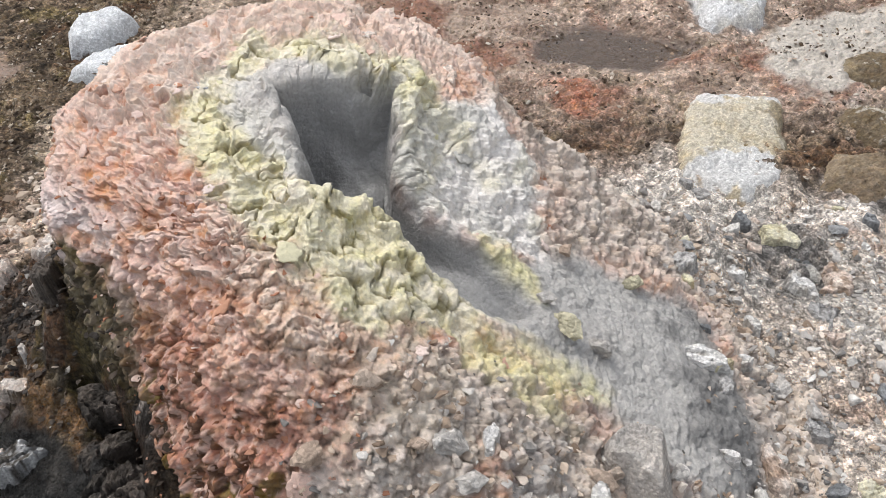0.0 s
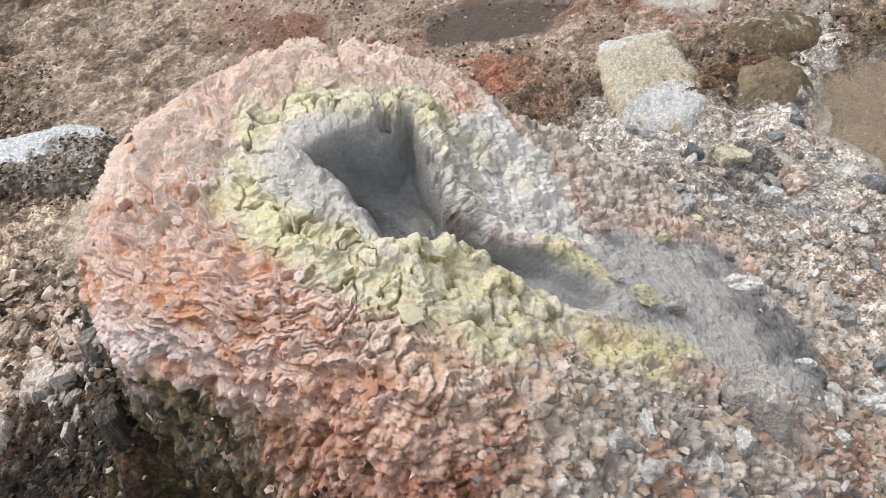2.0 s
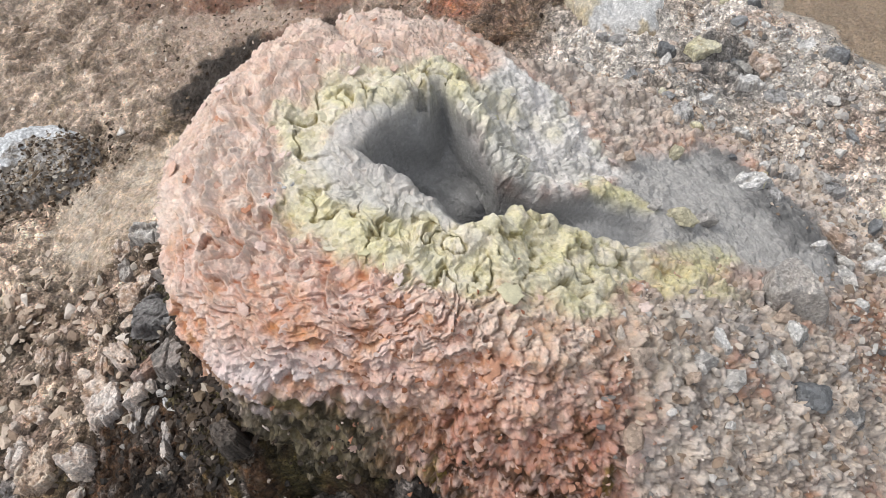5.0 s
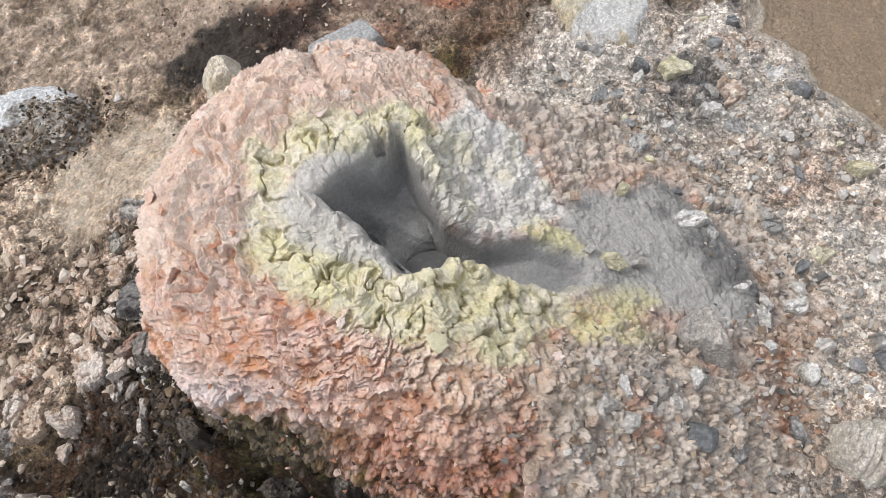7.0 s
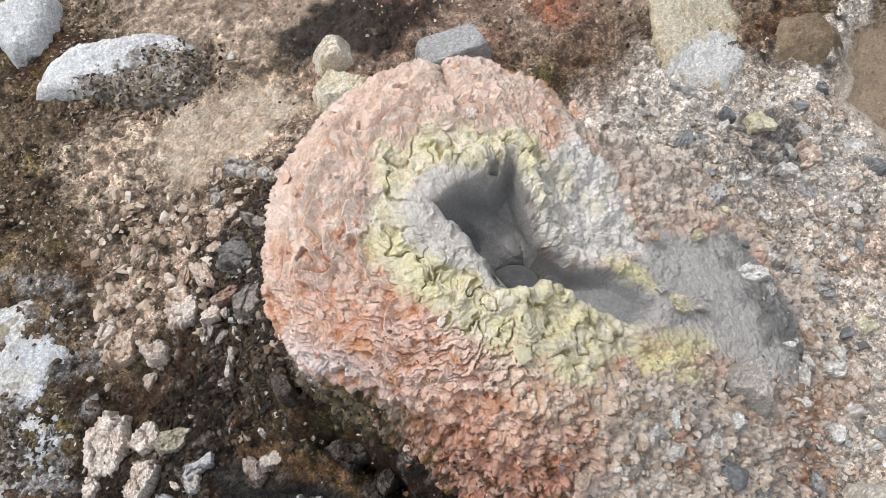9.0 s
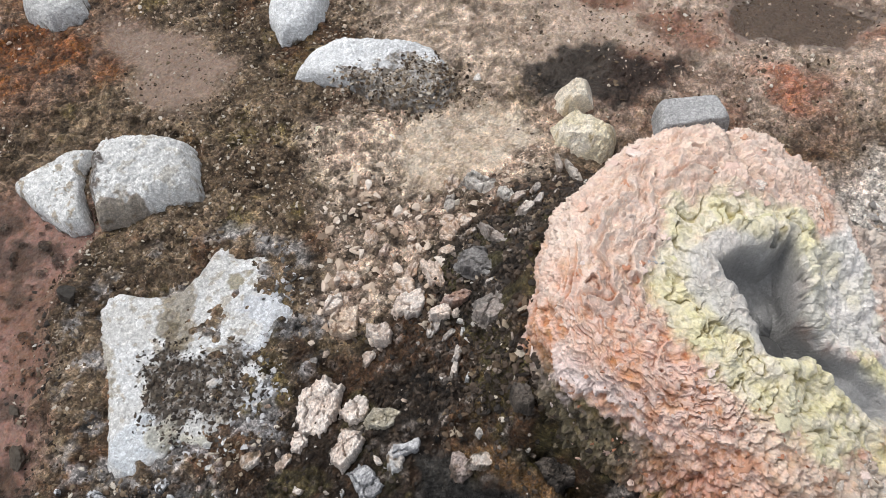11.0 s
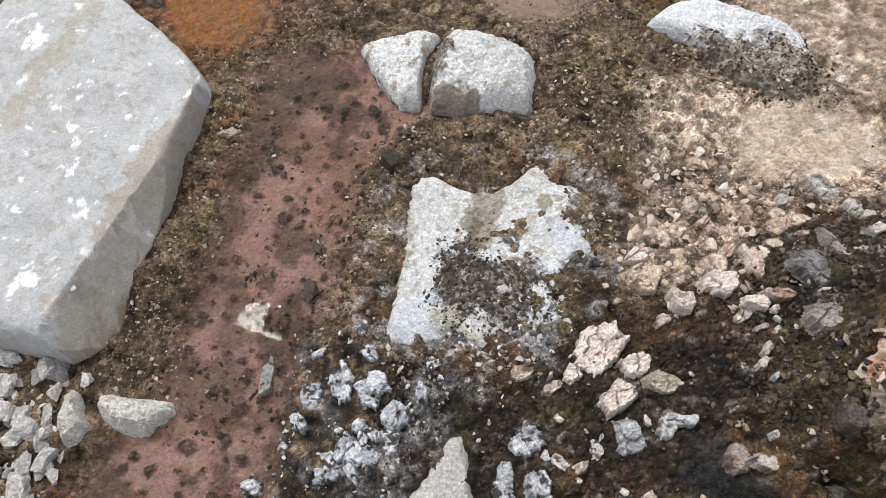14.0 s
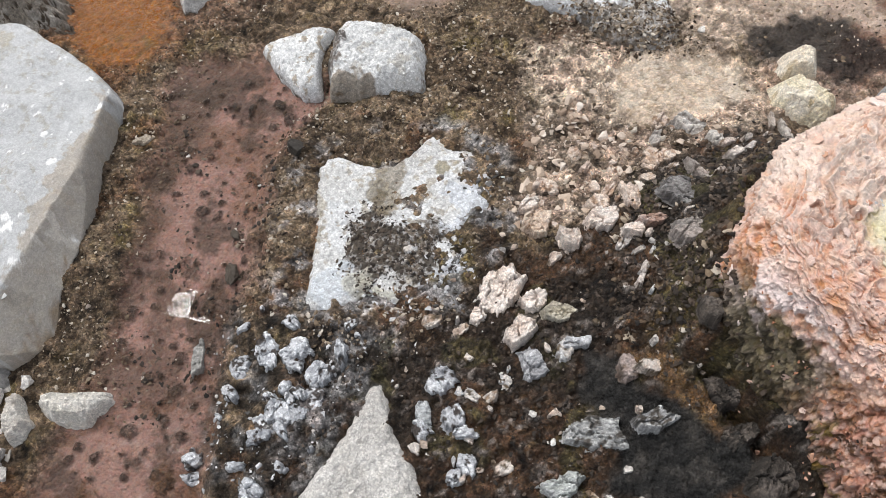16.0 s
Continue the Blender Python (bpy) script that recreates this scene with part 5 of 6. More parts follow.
crust_piece(-0.885, 0.685, 0.04, 0.045, 0.5, 0.03, 321, tints=[(0.3, 0.3, 0.31), (0.56, 0.56, 0.57)], label="grey-white crumbly piece of crust on dark soil")
crust_piece(-0.81, 0.745, 0.04, 0.018, 0.4, 0.02, 322, tints=[(0.36, 0.36, 0.37), (0.6, 0.6, 0.61)], label="grey-white crumbly piece of crust on dark soil")
crust_piece(-0.85, 0.815, 0.04, 0.028, 0.1, 0.02, 323, tints=[(0.4, 0.36, 0.28), (0.54, 0.5, 0.42)], label="dull cream lump of crust on dark soil")
crust_piece(-0.69, 0.7, 0.03, 0.03, 0.1, 0.025, 324, tints=[(0.2, 0.15, 0.12), (0.4, 0.33, 0.3)], label="brown layered lump of crust on dark soil")
crust_piece(-0.73, 0.565, 0.075, 0.04, 0.0, 0.03, 325, tints=[(0.34, 0.34, 0.33), (0.58, 0.58, 0.57), (0.08, 0.07, 0.06)], label="grey crusted ridge in black mud")
crust_piece(-0.62, 0.61, 0.055, 0.028, 0.5, 0.03, 326, tints=[(0.34, 0.34, 0.34), (0.6, 0.6, 0.6), (0.08, 0.07, 0.06)], label="grey crusted lump in black mud")
crust_piece(-0.78, 0.44, 0.05, 0.04, 0.3, 0.04, 327, tints=[(0.45, 0.47, 0.45), (0.6, 0.6, 0.6)], label="greenish white lump of crust")
crust_piece(-1.1, 0.52, 0.02, 0.04, 0.3, 0.03, 328, tints=[(0.45, 0.47, 0.47), (0.56, 0.57, 0.57)], label="smooth pale grey lump beside the pointed slab")
crust_piece(-2.075, 1.1, 0.04, 0.014, 0.7, 0.02, 329, name="crust_stick", label="rough tan sliver lying in red mud", tints=[(0.4, 0.33, 0.25), (0.5, 0.43, 0.35)])
crust_piece(-1.685, 0.55, 0.016, 0.07, 0.25, 0.02, 330, name="crust_stick", label="rough grey sliver lying in red mud", tints=[(0.3, 0.29, 0.27), (0.42, 0.41, 0.38)])
crust_piece(-0.148, 1.11, 0.022, 0.033, 0.2, 0.02, 331, label="white chip stuck in the mound's pink crust", tints=[(0.7, 0.58, 0.5), (0.74, 0.66, 0.6)], lift=-0.014)
crust_piece(-0.03, 1.09, 0.024, 0.036, 0.5, 0.02, 332, label="white chip stuck in the mound's pink crust", tints=[(0.7, 0.57, 0.48), (0.74, 0.64, 0.57)], lift=-0.014)
crust_piece(-0.34, 0.95, 0.025, 0.022, 0.0, 0.012, 333, label="crumbly grey-white patch of crust on the mound", tints=[(0.5, 0.5, 0.51), (0.62, 0.62, 0.63)], lift=-0.01)

for k, (lx, ly, lr) in enumerate(((-0.5, 0.68, 0.05), (-0.46, 0.6, 0.045), (-0.41, 0.52, 0.05), (-0.57, 0.78, 0.035))):
    crust_piece(lx, ly, lr, lr * 0.8, 0.7 * k, 0.03, 340 + k, name="dark_lump", label="grey-black knobbly lump at the mound's foot", tints=[(0.04, 0.034, 0.029), (0.12, 0.1, 0.085)], group="dark lumps", category="rock", ground_only=True, square=4.0, rough=0.3)

for k in range(54):
    lx, ly = (random.uniform(-1.62, -1.22), random.uniform(0.24, 0.7)) if k < 42 else (random.uniform(-1.1, -0.94), random.uniform(0.38, 0.64))
    if k < 42 and abs(lx + 1.2) < 0.12 and ly < 0.6:
        lx -= 0.15
    lr = random.uniform(0.01, 0.042)
    crust_piece(lx, ly, lr, lr * random.uniform(0.5, 0.9), random.uniform(0, 3), random.uniform(0.012, 0.03), 900 + k, name="white_lump", label="white and grey knobbly lump of mineral crust in dark soil", tints=[(0.42, 0.43, 0.45), (0.7, 0.71, 0.73), (0.06, 0.05, 0.045)], group="white lumps", category="rock",
                square=4.0, rough=0.5, cells_across=34)

for k in range(95):
    lx, ly = random.uniform(-1.0, -0.5), random.uniform(1.0, 1.42)
    if outside(np.array([lx]), np.array([ly]), [(-1.02, 1.08), (-0.95, 1.3), (-0.75, 1.45), (-0.6, 1.42), (-0.7, 1.2), (-0.8, 1.02), (-0.95, 1.0)])[0] > 0:
        continue
    lr = 0.009 + 0.035 * random.random() ** 2
    warm = random.random()
    crust_piece(lx, ly, lr, lr * random.uniform(0.5, 0.9), random.uniform(0, 3), random.uniform(0.01, 0.024), 400 + k, label="small beige flake of broken crust in rubble", tints=[(0.46 + 0.14 * warm, 0.35 + 0.14 * warm, 0.27 + 0.15 * warm), (0.68, 0.58, 0.5), (0.4, 0.28, 0.2)],
                group="rubble flakes", cells_across=26)
for k in range(44):
    lx, ly = random.uniform(-0.74, -0.42), random.uniform(0.86, 1.45)
    if outside(np.array([lx]), np.array([ly]), [(-0.76, 1.0), (-0.66, 1.3), (-0.42, 1.47), (-0.4, 1.36), (-0.54, 1.2), (-0.6, 1.0), (-0.6, 0.86), (-0.7, 0.86)])[0] > 0:
        continue
    lr = 0.012 + 0.03 * random.random() ** 1.5
    crust_piece(lx, ly, lr, lr * random.uniform(0.3, 0.7), random.uniform(0.3, 1.3), random.uniform(0.012, 0.026), 700 + k, label="grey and pinkish flake of crust banked against the mound", tints=[random.choice([(0.5, 0.42, 0.37), (0.42, 0.39, 0.37), (0.3, 0.25, 0.22)]), (0.62, 0.56, 0.51), (0.2, 0.15, 0.11)],
                group="flakes by the mound", cells_across=22, ground_only=True)
for k in range(50):
    lx, ly = random.uniform(-1.25, -0.6), random.uniform(0.35, 0.98)
    lr = 0.008 + 0.026 * random.random() ** 2
    crust_piece(lx, ly, lr, lr * random.uniform(0.5, 0.9), random.uniform(0, 3), random.uniform(0.01, 0.02), 460 + k, label="small pale flake of crust on dark wet soil", tints=[random.choice([(0.56, 0.46, 0.39), (0.5, 0.5, 0.5), (0.3, 0.22, 0.16)]), (0.62, 0.57, 0.52), (0.12, 0.09, 0.06)],
                group="flakes on dark soil", cells_across=20)

GRAVEL_TONES = [("grey", [(0.36, 0.35, 0.34), (0.5, 0.485, 0.47), (0.24, 0.23, 0.22)]), ("pinkish beige", [(0.58, 0.47, 0.4), (0.68, 0.59, 0.52), (0.4, 0.3, 0.23)]), ("white", [(0.62, 0.6, 0.57), (0.72, 0.7, 0.68), (0.45, 0.42, 0.38)]),
                ("slate-grey", [(0.19, 0.195, 0.2), (0.3, 0.305, 0.31)]), ("yellowish", [(0.56, 0.52, 0.36), (0.66, 0.62, 0.48), (0.45, 0.38, 0.25)]), ("rusty brown", [(0.34, 0.2, 0.13), (0.48, 0.34, 0.25)])]
made = 0
while made < 105:
    lx, ly = random.uniform(-0.08, 0.92), random.uniform(0.15, 1.35)
    on_mound = lx < 0.34
    if (on_mound and not 0.25 < ly < 0.6) or outside(np.array([lx]), np.array([ly]), POND)[0] < 0.03 or bool(at_cell(TAKEN, lx, ly)):
        continue
    tone_name, tones = GRAVEL_TONES[min(int(random.random() * 5.15), 5) if not on_mound else random.choice([0, 1, 1, 2])]
    lr = 0.011 + (0.012 if on_mound else 0.034) * random.random() ** 2
    crust_piece(lx, ly, lr, lr * random.uniform(0.45, 0.95), random.uniform(0, 3), lr * random.uniform(0.35, 0.8), 600 + made, name="gravel_piece", label=tone_name + " flat broken stone lying in the gravel", tints=tones, group="broken stones in the gravel", category="stone", rough=0.2, cells_across=24, lift=0.001)
    made += 1

# ---- chips and pebbles ----
rng = np.random.default_rng(7)


def hull(points):
    bm = bmesh.new()
    for p in points:
        bm.verts.new(p)
    out = bmesh.ops.convex_hull(bm, input=bm.verts)
    bmesh.ops.delete(bm, geom=[v for v in bm.verts if not v.link_faces], context="VERTS")
    bmesh.ops.triangulate(bm, faces=bm.faces)
    bm.verts.index_update()
    v = np.array([tuple(x.co) for x in bm.verts])
    f = np.array([[x.index for x in q.verts] for q in bm.faces])
    bm.free()
    return v, f


CHIPS = []
for k in range(26):
    d = rng.normal(size=(13, 3))
    d /= np.linalg.norm(d, axis=1, keepdims=True)
    CHIPS.append(hull(d * (0.8 + 0.35 * rng.random((13, 1))) * np.array((1.0, 0.5 + 0.45 * rng.random(), 0.18 + 0.42 * rng.random()))))


GRIT = []
for k in range(20):
    d = rng.normal(size=(8, 3))
    d /= np.linalg.norm(d, axis=1, keepdims=True)
    GRIT.append(hull(d * np.array((1.0, 0.55 + 0.4 * rng.random(), 0.3 + 0.4 * rng.random()))))


def scatter(name, label, category, material, outline, count, small, large, seed, steep=2.5, avoid=(), gaps=0.0, lift=0.25, lo=-9.0, hi=9.0, on_stones=False):
    """Loose chips in one mesh, inside an outline: many small ones and a few large ones, lying on what is there."""
    rg = np.random.default_rng(seed)
    xs, ys = [p[0] for p in outline], [p[1] for p in outline]
    x, y = rg.uniform(min(xs) - 0.05, max(xs) + 0.05, count * 4), rg.uniform(min(ys) - 0.05, max(ys) + 0.05, count * 4)
    keep = patch(x, y, outline, 0.06, 0.08, seed, 8) > rg.random(len(x))
    if gaps:
        keep &= fbm(x * 12, y * 12, seed + 1, 4, 0.6) > gaps - 0.12 * (rg.random(len(x)) - 0.5)
    for other in avoid:
        keep &= outside(x, y, other) > 0.0
    z = (at_cell(TOPS, x, y) if on_stones else height(x, y)) - 0.003
    if not on_stones:
        keep &= ~at_cell(TAKEN, x, y)
    keep &= (z > lo) & (z < hi)
    x, y, z = x[keep][:count], y[keep][:count], z[keep][:count]
    size = small + (large - small) * rg.random(len(x)) ** steep
    verts, faces, at = [], [], 0
    for k in range(len(x)):
        v, f = CHIPS[rg.integers(len(CHIPS))] if size[k] > 0.013 else GRIT[rg.integers(len(GRIT))]
        a, b, c = rg.uniform(0, 6.28), rg.normal(0, 0.35), rg.normal(0, 0.35)
        m = np.array(Euler((b, c, a)).to_matrix())
        p = (v * size[k] * 0.5) @ m.T
        p[:, 0] += x[k]
        p[:, 1] += y[k]
        p[:, 2] += z[k] + size[k] * 0.5 * (lift - 0.25)
        verts.append(p)
        faces.append(f + at)
        at += len(v)
    ob = new(name, mesh_of(name, np.concatenate(verts), np.concatenate(faces), material, smooth=False))
    return tagged(ob, label, category, kind="stuff")


GAP = [(-0.4, 1.52), (-0.52, 1.42), (-0.66, 1.27), (-0.76, 1.05), (-0.55, 0.9), (-0.4, 1.2), (-0.3, 1.4)]
RIGHT = [(0.36, 0.95), (0.34, 1.15), (0.4, 1.4), (0.45, 1.3), (0.75, 1.3), (0.92, 1.1), (0.85, 0.9), (0.95, 0.6), (0.9, 0.0), (0.3, 0.0), (0.35, 0.55), (0.44, 0.7), (0.4, 0.9)]
FRONT = [(-0.12, 0.3), (-0.12, 0.52), (-0.03, 0.63), (0.15, 0.62), (0.3, 0.56), (0.4, 0.3), (0.3, 0.0), (-0.1, 0.1)]
scatter("gravel", "grey and white angular gravel beside the mound", "gravel", GREY_CHIPS, RIGHT, 3600, 0.004, 0.028, 401, steep=4.0, gaps=0.47, avoid=[CHARCOAL, SLATY])
scatter("gravel", "beige and pinkish angular gravel beside the mound", "gravel", BEIGE_CHIPS, RIGHT, 2600, 0.004, 0.026, 423, steep=4.0, gaps=0.46, avoid=[CHARCOAL, SLATY])
scatter("fine_gravel", "fine beige grit between the gravel", "gravel", BEIGE_CHIPS, RIGHT, 3600, 0.004, 0.013, 402, steep=1.5)
scatter("gravel", "beige and pinkish crumbs on the mound's front slope", "gravel", BEIGE_CHIPS, FRONT, 1300, 0.004, 0.02, 403, steep=3.0)
scatter("gravel", "grey crumbs on the mound's front slope", "gravel", GREY_CHIPS, FRONT, 600, 0.004, 0.02, 404, steep=3.0)
scatter("rubble", "beige and pale crumbled crust heaped beside the mound", "rubble", BEIGE_CHIPS, [(-1.05, 1.35), (-0.9, 1.5), (-0.6, 1.6), (-0.52, 1.45), (-0.68, 1.25), (-0.8, 1.05), (-1.0, 1.0), (-1.0, 1.2)], 850, 0.006, 0.042, 405, steep=3.2, gaps=0.47, avoid=[GAP, SANDY])
scatter("rubble", "brown crumbled crust and soil heaped beside the mound", "rubble", BROWN_CHIPS, [(-1.05, 1.35), (-0.9, 1.5), (-0.6, 1.6), (-0.52, 1.45), (-0.68, 1.25), (-0.8, 1.05), (-1.0, 1.0), (-1.0, 1.2)], 500, 0.006, 0.03, 421, steep=2.6, gaps=0.5, avoid=[GAP, SANDY])
scatter("grit", "beige grit and crumbs", "grit", BEIGE_CHIPS, BEIGE, 2200, 0.003, 0.013, 406, steep=2.6, gaps=0.46, avoid=[GAP, SANDY])
scatter("crumbs", "black and dark brown wet crumbs of soil", "crumbs", DARK_CHIPS, DARK, 9000, 0.004, 0.017, 407, steep=2.6, hi=0.36, avoid=[PITCH])
SKIRT = [(-0.76, 1.08), (-0.64, 1.3), (-0.42, 1.46), (-0.34, 1.32), (-0.48, 1.16), (-0.55, 0.98), (-0.55, 0.8), (-0.7, 0.78), (-0.74, 0.95)]
scatter("crumbs", "dark brown crumbs of soil banked against the mound", "crumbs", DARK_CHIPS, SKIRT, 2600, 0.005, 0.022, 426, steep=2.4, hi=0.4)
scatter("crumbs", "pinkish grey slivers of crust banked against the mound", "crumbs", BROWN_CHIPS, SKIRT, 420, 0.006, 0.03, 427, steep=2.2, hi=0.4, gaps=0.45)
scatter("crumbs", "brown grit and small gravel", "grit", BROWN_CHIPS, [(-1.7, 1.3), (-1.6, 1.9), (-1.3, 2.4), (-0.95, 2.4), (-0.85, 1.9), (-0.7, 1.75), (-1.05, 1.6), (-1.05, 1.1), (-1.1, 0.7), (-1.5, 0.6), (-1.7, 0.8)], 12000, 0.004, 0.019, 408, steep=2.8, gaps=0.4)
scatter("crumbs", "brown grit on the ground behind", "grit", BROWN_CHIPS, [(-0.5, 1.6), (-0.4, 2.6), (1.4, 2.6), (1.3, 1.3), (0.8, 1.3), (0.3, 1.5)], 6000, 0.004, 0.02, 409, steep=2.5, gaps=0.5)
scatter("crumbs", "brown grit round the boulder and the mud", "grit", BROWN_CHIPS, [(-2.2, 1.9), (-1.9, 1.7), (-2.0, 1.2), (-1.95, 0.7), (-1.8, 0.4), (-2.1, 0.35), (-2.15, 1.2), (-2.6, 1.5)], 6000, 0.004, 0.016, 410, steep=2.4, gaps=0.35, avoid=[ORANGE])
scatter("crumbs", "dark spots of grit in the red mud", "grit", BROWN_CHIPS, MUD, 1400, 0.003, 0.012, 411, steep=2.5, gaps=0.53)
scatter("mud_clods", "dark brown crumbly clods sitting in the red mud", "crumbs", DARK_CHIPS, [(-1.97, 1.3), (-1.8, 1.36), (-1.66, 1.1), (-1.63, 0.8), (-1.6, 0.42), (-1.9, 0.42), (-1.95, 0.7), (-2.02, 1.1)], 1300, 0.005, 0.022, 425, steep=2.4, gaps=0.54)
scatter("white_crumbs", "white and grey crumbs among dark soil", "crumbs", PALE_CHIPS, [(-1.62, 0.62), (-1.5, 0.68), (-1.32, 0.68), (-1.2, 0.66), (-1.2, 0.35), (-1.45, 0.25), (-1.58, 0.4)], 380, 0.004, 0.018, 412, steep=2.6, gaps=0.5)
scatter("slab_soil", "dark brown soil and grit lying on the white slab", "grit", DARK_CHIPS, [(-1.4, 0.97), (-1.36, 1.03), (-1.31, 0.99), (-1.2, 0.99), (-1.16, 0.97), (-1.16, 0.9), (-1.22, 0.85), (-1.34, 0.81), (-1.39, 0.88)], 2200, 0.004, 0.016, 420, steep=2.0, on_stones=True)
scatter("rock_grit", "brown grit lying on a half-buried white rock", "grit", BROWN_CHIPS, [(-1.0, 1.77), (-0.76, 1.83), (-0.64, 1.85), (-0.62, 1.7), (-0.9, 1.68)], 2200, 0.005, 0.018, 422, steep=2.0, on_stones=True)
scatter("white_crumbs", "white crumbs on the slab's edge", "crumbs", PALE_CHIPS, [(-1.17, 1.0), (-1.12, 1.2), (-1.06, 1.1), (-1.1, 0.95), (-1.09, 0.86), (-1.3, 0.75), (-1.3, 0.79), (-1.15, 0.88)], 900, 0.004, 0.024, 413, steep=2.2, gaps=0.5, on_stones=True)
scatter("white_crumbs", "small white crusts stuck on the boulder", "crumbs", BOULDER_SPECKS, [(-2.7, 1.3), (-2.3, 1.2), (-2.2, 0.9), (-2.15, 0.5), (-2.5, 0.45), (-2.7, 0.8)], 40, 0.008, 0.02, 424, steep=2.2, on_stones=True, lift=0.4)
scatter("rubble", "heap of pale broken stones by the boulder", "rubble", surface("heap_chips", spread=0.4, scale=90, bump=0.7, island=[(0, (0.3, 0.27, 0.24)), (0.4, (0.5, 0.47, 0.43)), (1, (0.66, 0.63, 0.58))]), [(-2.5, 0.35), (-2.2, 0.36), (-2.1, 0.3), (-2.05, 0.15), (-2.1, -0.05), (-2.6, -0.05)], 400, 0.008, 0.04, 414, steep=2.0)
scatter("far_grit", "tan grit and stones in the distance", "grit", BEIGE_CHIPS, [(-2.6, 1.9), (-1.3, 2.6), (1.4, 2.6), (1.3, 2.0), (0.0, 1.75), (-0.5, 1.8), (-1.2, 2.0)], 3200, 0.004, 0.022, 415, steep=2.5, gaps=0.5)
scatter("crumbs", "reddish crumbs on the mound's lower flank", "crumbs", surface("ember_chips", spread=0.2, island=[(0, (0.2, 0.08, 0.04)), (0.4, (0.42, 0.2, 0.12)), (0.75, (0.56, 0.36, 0.28)), (1, (0.68, 0.56, 0.5))]), [(-0.5, 0.72), (-0.3, 0.75), (-0.12, 0.62), (-0.1, 0.35), (-0.3, 0.4)], 350, 0.004, 0.016, 416,
        steep=2.0)

PEBBLE_MESH = []
for k in range(14):
    bm = bmesh.new()
    bmesh.ops.create_icosphere(bm, subdivisions=4, radius=1.0)
    ox = Vector((k * 3.1, k * 1.7, 5.0))
    sx, sy, sz = 1.0, 0.65 + 0.3 * random.random(), 0.45 + 0.35 * random.random()
    cuts = [(Vector((random.gauss(0, 1), random.gauss(0, 1), random.gauss(0, 1))).normalized(), 0.42 + 0.33 * random.random()) for _ in range(11)]
    for v in bm.verts:
        for nrm, dd in cuts:
            over = v.co.dot(nrm) - dd
            if over > 0:
                v.co -= nrm * over * 0.97
        v.co *= 1 + 0.16 * noise.fractal(v.co * 2.2 + ox, 0.8, 2.0, 5)
        v.co = Vector((v.co.x * sx, v.co.y * sy, v.co.z * sz))
    PEBBLE_MESH.append(bm)
LIBRARY = {}


def pebble(x, y, size, material, label, seed, group="loose pebbles", name="pebble", z=None):
    key = (seed % 14, material.name)
    if key not in LIBRARY:
        me = bpy.data.meshes.new(name)
        PEBBLE_MESH[seed % 14].to_mesh(me)
        me.materials.append(material)
        LIBRARY[key] = me
    rg = random.Random(seed)
    ob = new(name, LIBRARY[key])
    s_ = size * 0.5
    h = float(height(x, y)) if z is None else z
    ob.matrix_world = pose(x, y, h + s_ * 0.18, rg.gauss(0, 14), rg.gauss(0, 14), rg.uniform(0, 360)) @ Matrix.Diagonal((s_, s_, s_, 1))
    return tagged(ob, label, "pebble", group)


# pebbles that stand out
pebble(0.153, 0.879, 0.032, PEBBLE_BEIGE, "small tan pebble stuck in the mound's grey side", 1)
pebble(0.258, 0.884, 0.05, PEBBLE_YELLOW, "pale yellow angular pebble on the grey slope", 2)
pebble(0.195, 0.742, 0.045, PEBBLE_GREY, "white pebble resting on the grey slope", 3)
pebble(0.15, 0.745, 0.055, PEBBLE_YELLOW, "yellow and grey pebble resting on the grey slope", 4)
pebble(0.12, 0.775, 0.032, PEBBLE_GREY, "white pebble on the grey slope", 5)
pebble(-0.081, 0.558, 0.045, PEBBLE_BEIGE, "pale rounded pebble in the mound's front", 6)
pebble(-0.137, 0.488, 0.04, PEBBLE_BEIGE, "pale rounded pebble in the mound's front", 7)
pebble(0.007, 0.534, 0.06, PEBBLE_GREY, "light grey angular pebble in the mound's front", 8)
pebble(0.03, 0.5, 0.04, PEBBLE_GREY, "light grey angular pebble in the mound's front", 9)
pebble(0.132, 0.449, 0.06, PEBBLE_SLATE, "flat grey slate chip on the slope", 10)
pebble(0.18, 0.55, 0.042, PEBBLE_BEIGE, "cream pebble beside a grey rock", 11)
pebble(0.505, 0.828, 0.05, PEBBLE_GREY, "white flat chip in the gravel", 12)
pebble(0.688, 1.148, 0.035, PEBBLE_GREY, "white pebble on dark slate", 13)
pebble(-0.611, 1.806, 0.035, PEBBLE_GREY, "white pebble on brown grit", 14)
pebble(-1.167, 1.297, 0.035, PEBBLE_GREY, "white pebble beside the crusted slab", 15)
pebble(-1.71, 0.88, 0.05, PEBBLE_DARK, "black lump in the red mud", 16)
pebble(-1.63, 1.15, 0.06, PEBBLE_DARK, "black lump in the red mud", 17)
pebble(-1.68, 0.77, 0.07, PEBBLE_DARK, "black lump in the red mud", 18)
for k in range(50):
    a, b = random.uniform(0.3, 0.95), random.uniform(0.1, 1.35)
    if outside(np.array([a]), np.array([b]), POND)[0] < 0.02:
        continue
    mat = random.choice([PEBBLE_GREY, PEBBLE_GREY, PEBBLE_SLATE, PEBBLE_BEIGE, PEBBLE_YELLOW if b < 0.7 else PEBBLE_GREY])
    pebble(a, b, random.uniform(0.02, 0.045), mat, "angular stone lying in the gravel", 100 + k, "stones in the gravel")
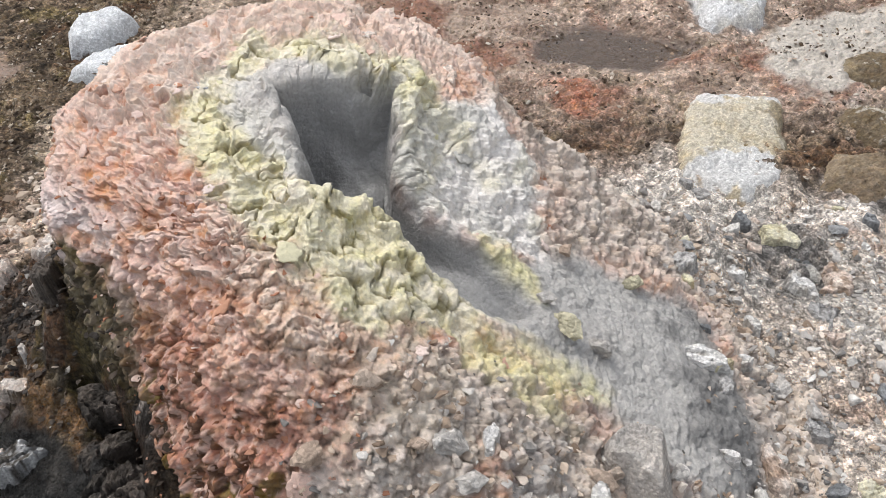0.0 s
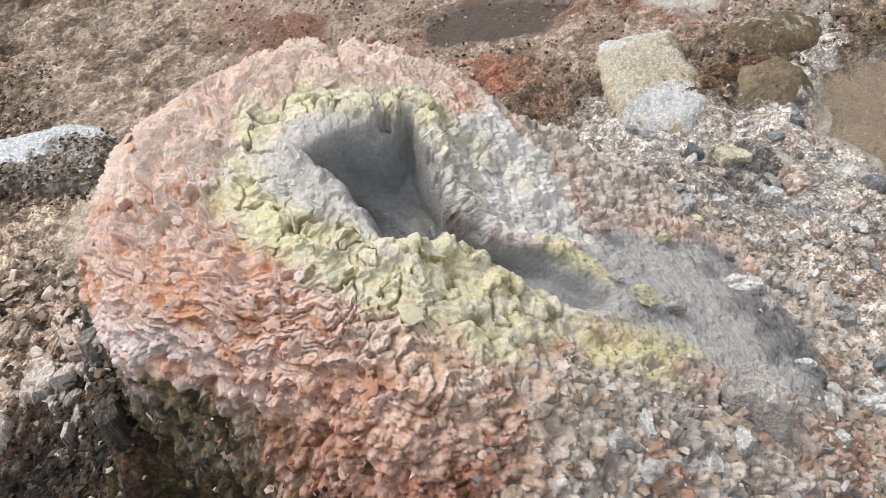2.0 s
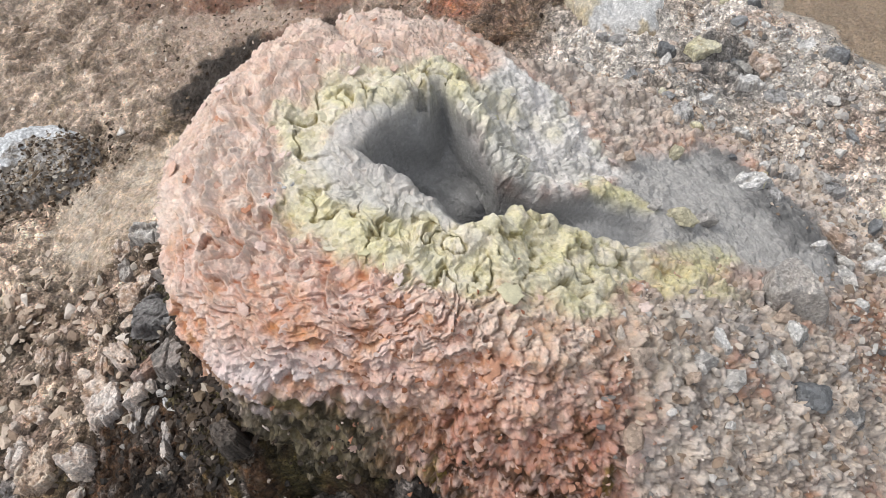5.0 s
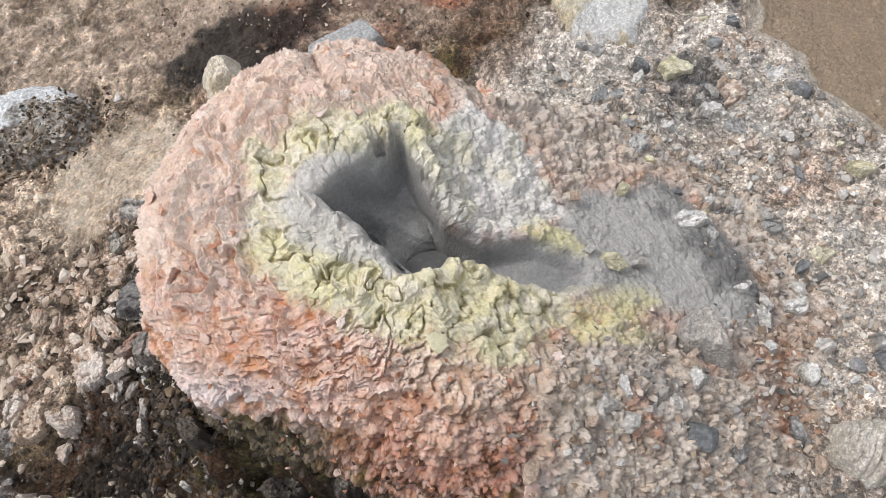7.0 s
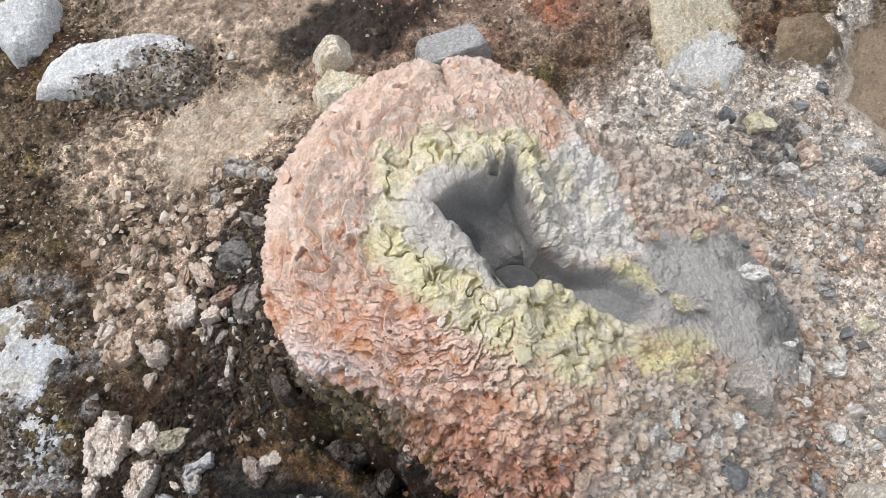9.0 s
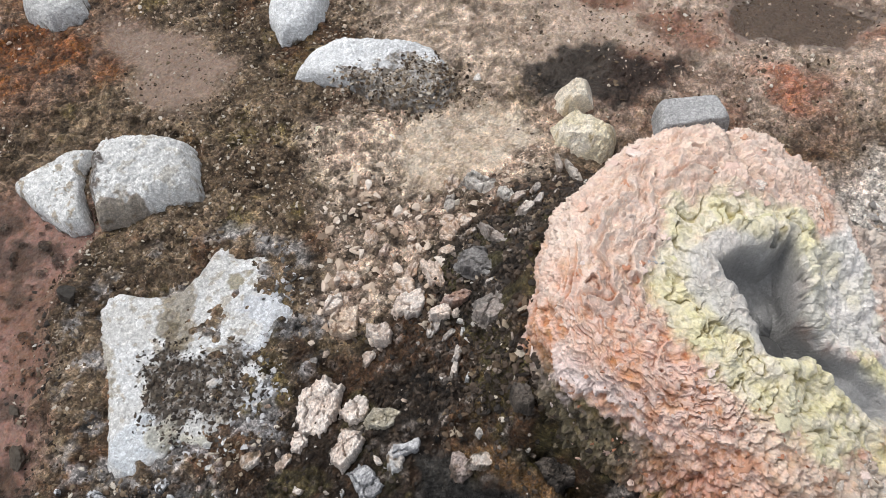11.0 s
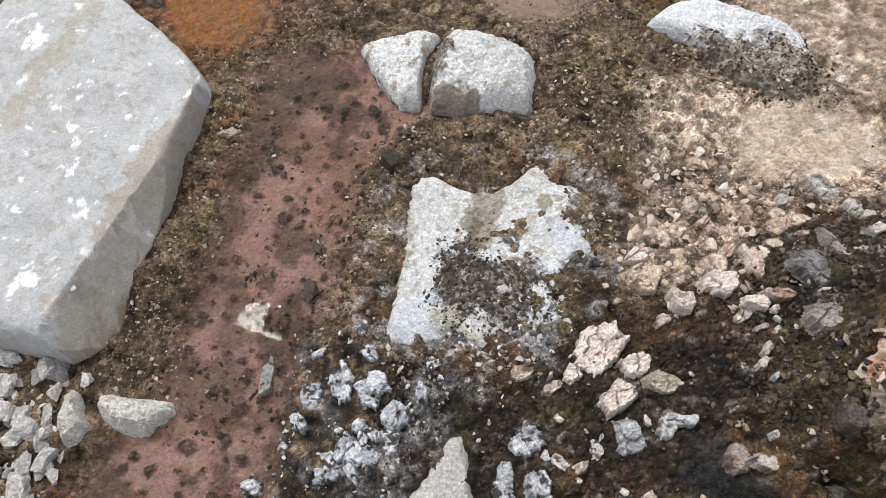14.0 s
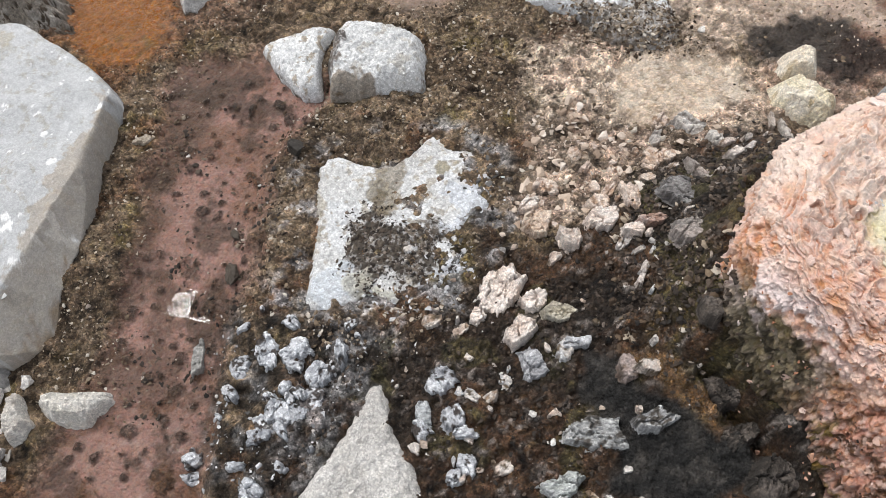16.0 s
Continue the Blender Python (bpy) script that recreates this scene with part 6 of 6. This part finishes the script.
for k in range(24):
    a, b = random.uniform(-0.1, 0.3), random.uniform(0.25, 0.6)
    pebble(a, b, random.uniform(0.014, 0.03), random.choice([PEBBLE_BEIGE, PEBBLE_BEIGE, PEBBLE_GREY]), "pale stone stuck in the mound's front slope", 300 + k, "stones in the front slope")
for k in range(85):
    a, b = random.uniform(-2.38, -2.03), random.uniform(0.0, 0.4)
    if not at_cell(TAKEN, a, b):
        pebble(a, b, random.uniform(0.03, 0.09), PEBBLE_GREY, "pale rough stone in a heap by the boulder", 500 + k, "heaped stones")
for k in range(22):
    a, b = random.uniform(-1.3, -0.6), random.uniform(0.35, 1.0)
    pebble(a, b, random.uniform(0.012, 0.032), random.choice([PEBBLE_BEIGE, PEBBLE_GREY, PEBBLE_DARK]), "small stone on dark wet soil", 400 + k, "stones on dark soil")

# ---- water ----
VENT_MUD = surface("vent_water", colour=(0.06, 0.06, 0.06), rough=0.25, spread=0.3, scale=60, bump=0.4, spec=0.5)
bm = bmesh.new()
bmesh.ops.create_circle(bm, cap_ends=True, segments=40, radius=0.04)
for v in bm.verts:
    v.co.x *= 1.15
    v.co += Vector((-0.14, 0.84, 0.0))
me = bpy.data.meshes.new("vent_water")
bm.to_mesh(me)
bm.free()
me.materials.append(VENT_MUD)
vent_water = tagged(new("vent_water", me), "dark grey muddy water at the bottom of the vent", "water", kind="structure")
vent_water.location.z = 0.325


def pool_sheet(name, label, outline, level, seed):
    x0, x1 = min(p[0] for p in outline) - 0.1, max(p[0] for p in outline) + 0.1
    y0, y1 = min(p[1] for p in outline) - 0.1, max(p[1] for p in outline) + 0.1
    n, m = int((x1 - x0) / 0.02) + 2, int((y1 - y0) / 0.02) + 2
    x, y = np.meshgrid(np.linspace(x0, x1, n), np.linspace(y0, y1, m))
    f = grid_faces(m, n)
    inside = (outside(x, y, outline) < 0.04).ravel()
    f = f[inside[f].all(1)]
    used, inv = np.unique(f, return_inverse=True)
    v = np.stack([x.ravel(), y.ravel(), np.full(x.size, level)], -1)[used]
    ob = new(name, mesh_of(name, v, inv.reshape(-1, 4), WATER))
    ob.visible_shadow = False
    return tagged(ob, label, "water", kind="structure")


pool_sheet("water", "shallow clear water standing over red mud", [(-1.83, 0.82), (-1.67, 0.82), (-1.66, 0.7), (-1.73, 0.66), (-1.83, 0.68)], -0.0425, 1)
pool_sheet("water", "shallow murky pond at the edge of the gravel", POND, -0.02, 2)
pool_sheet("water", "shallow dark pool behind the mound", BACK_POOL, -0.012, 3)
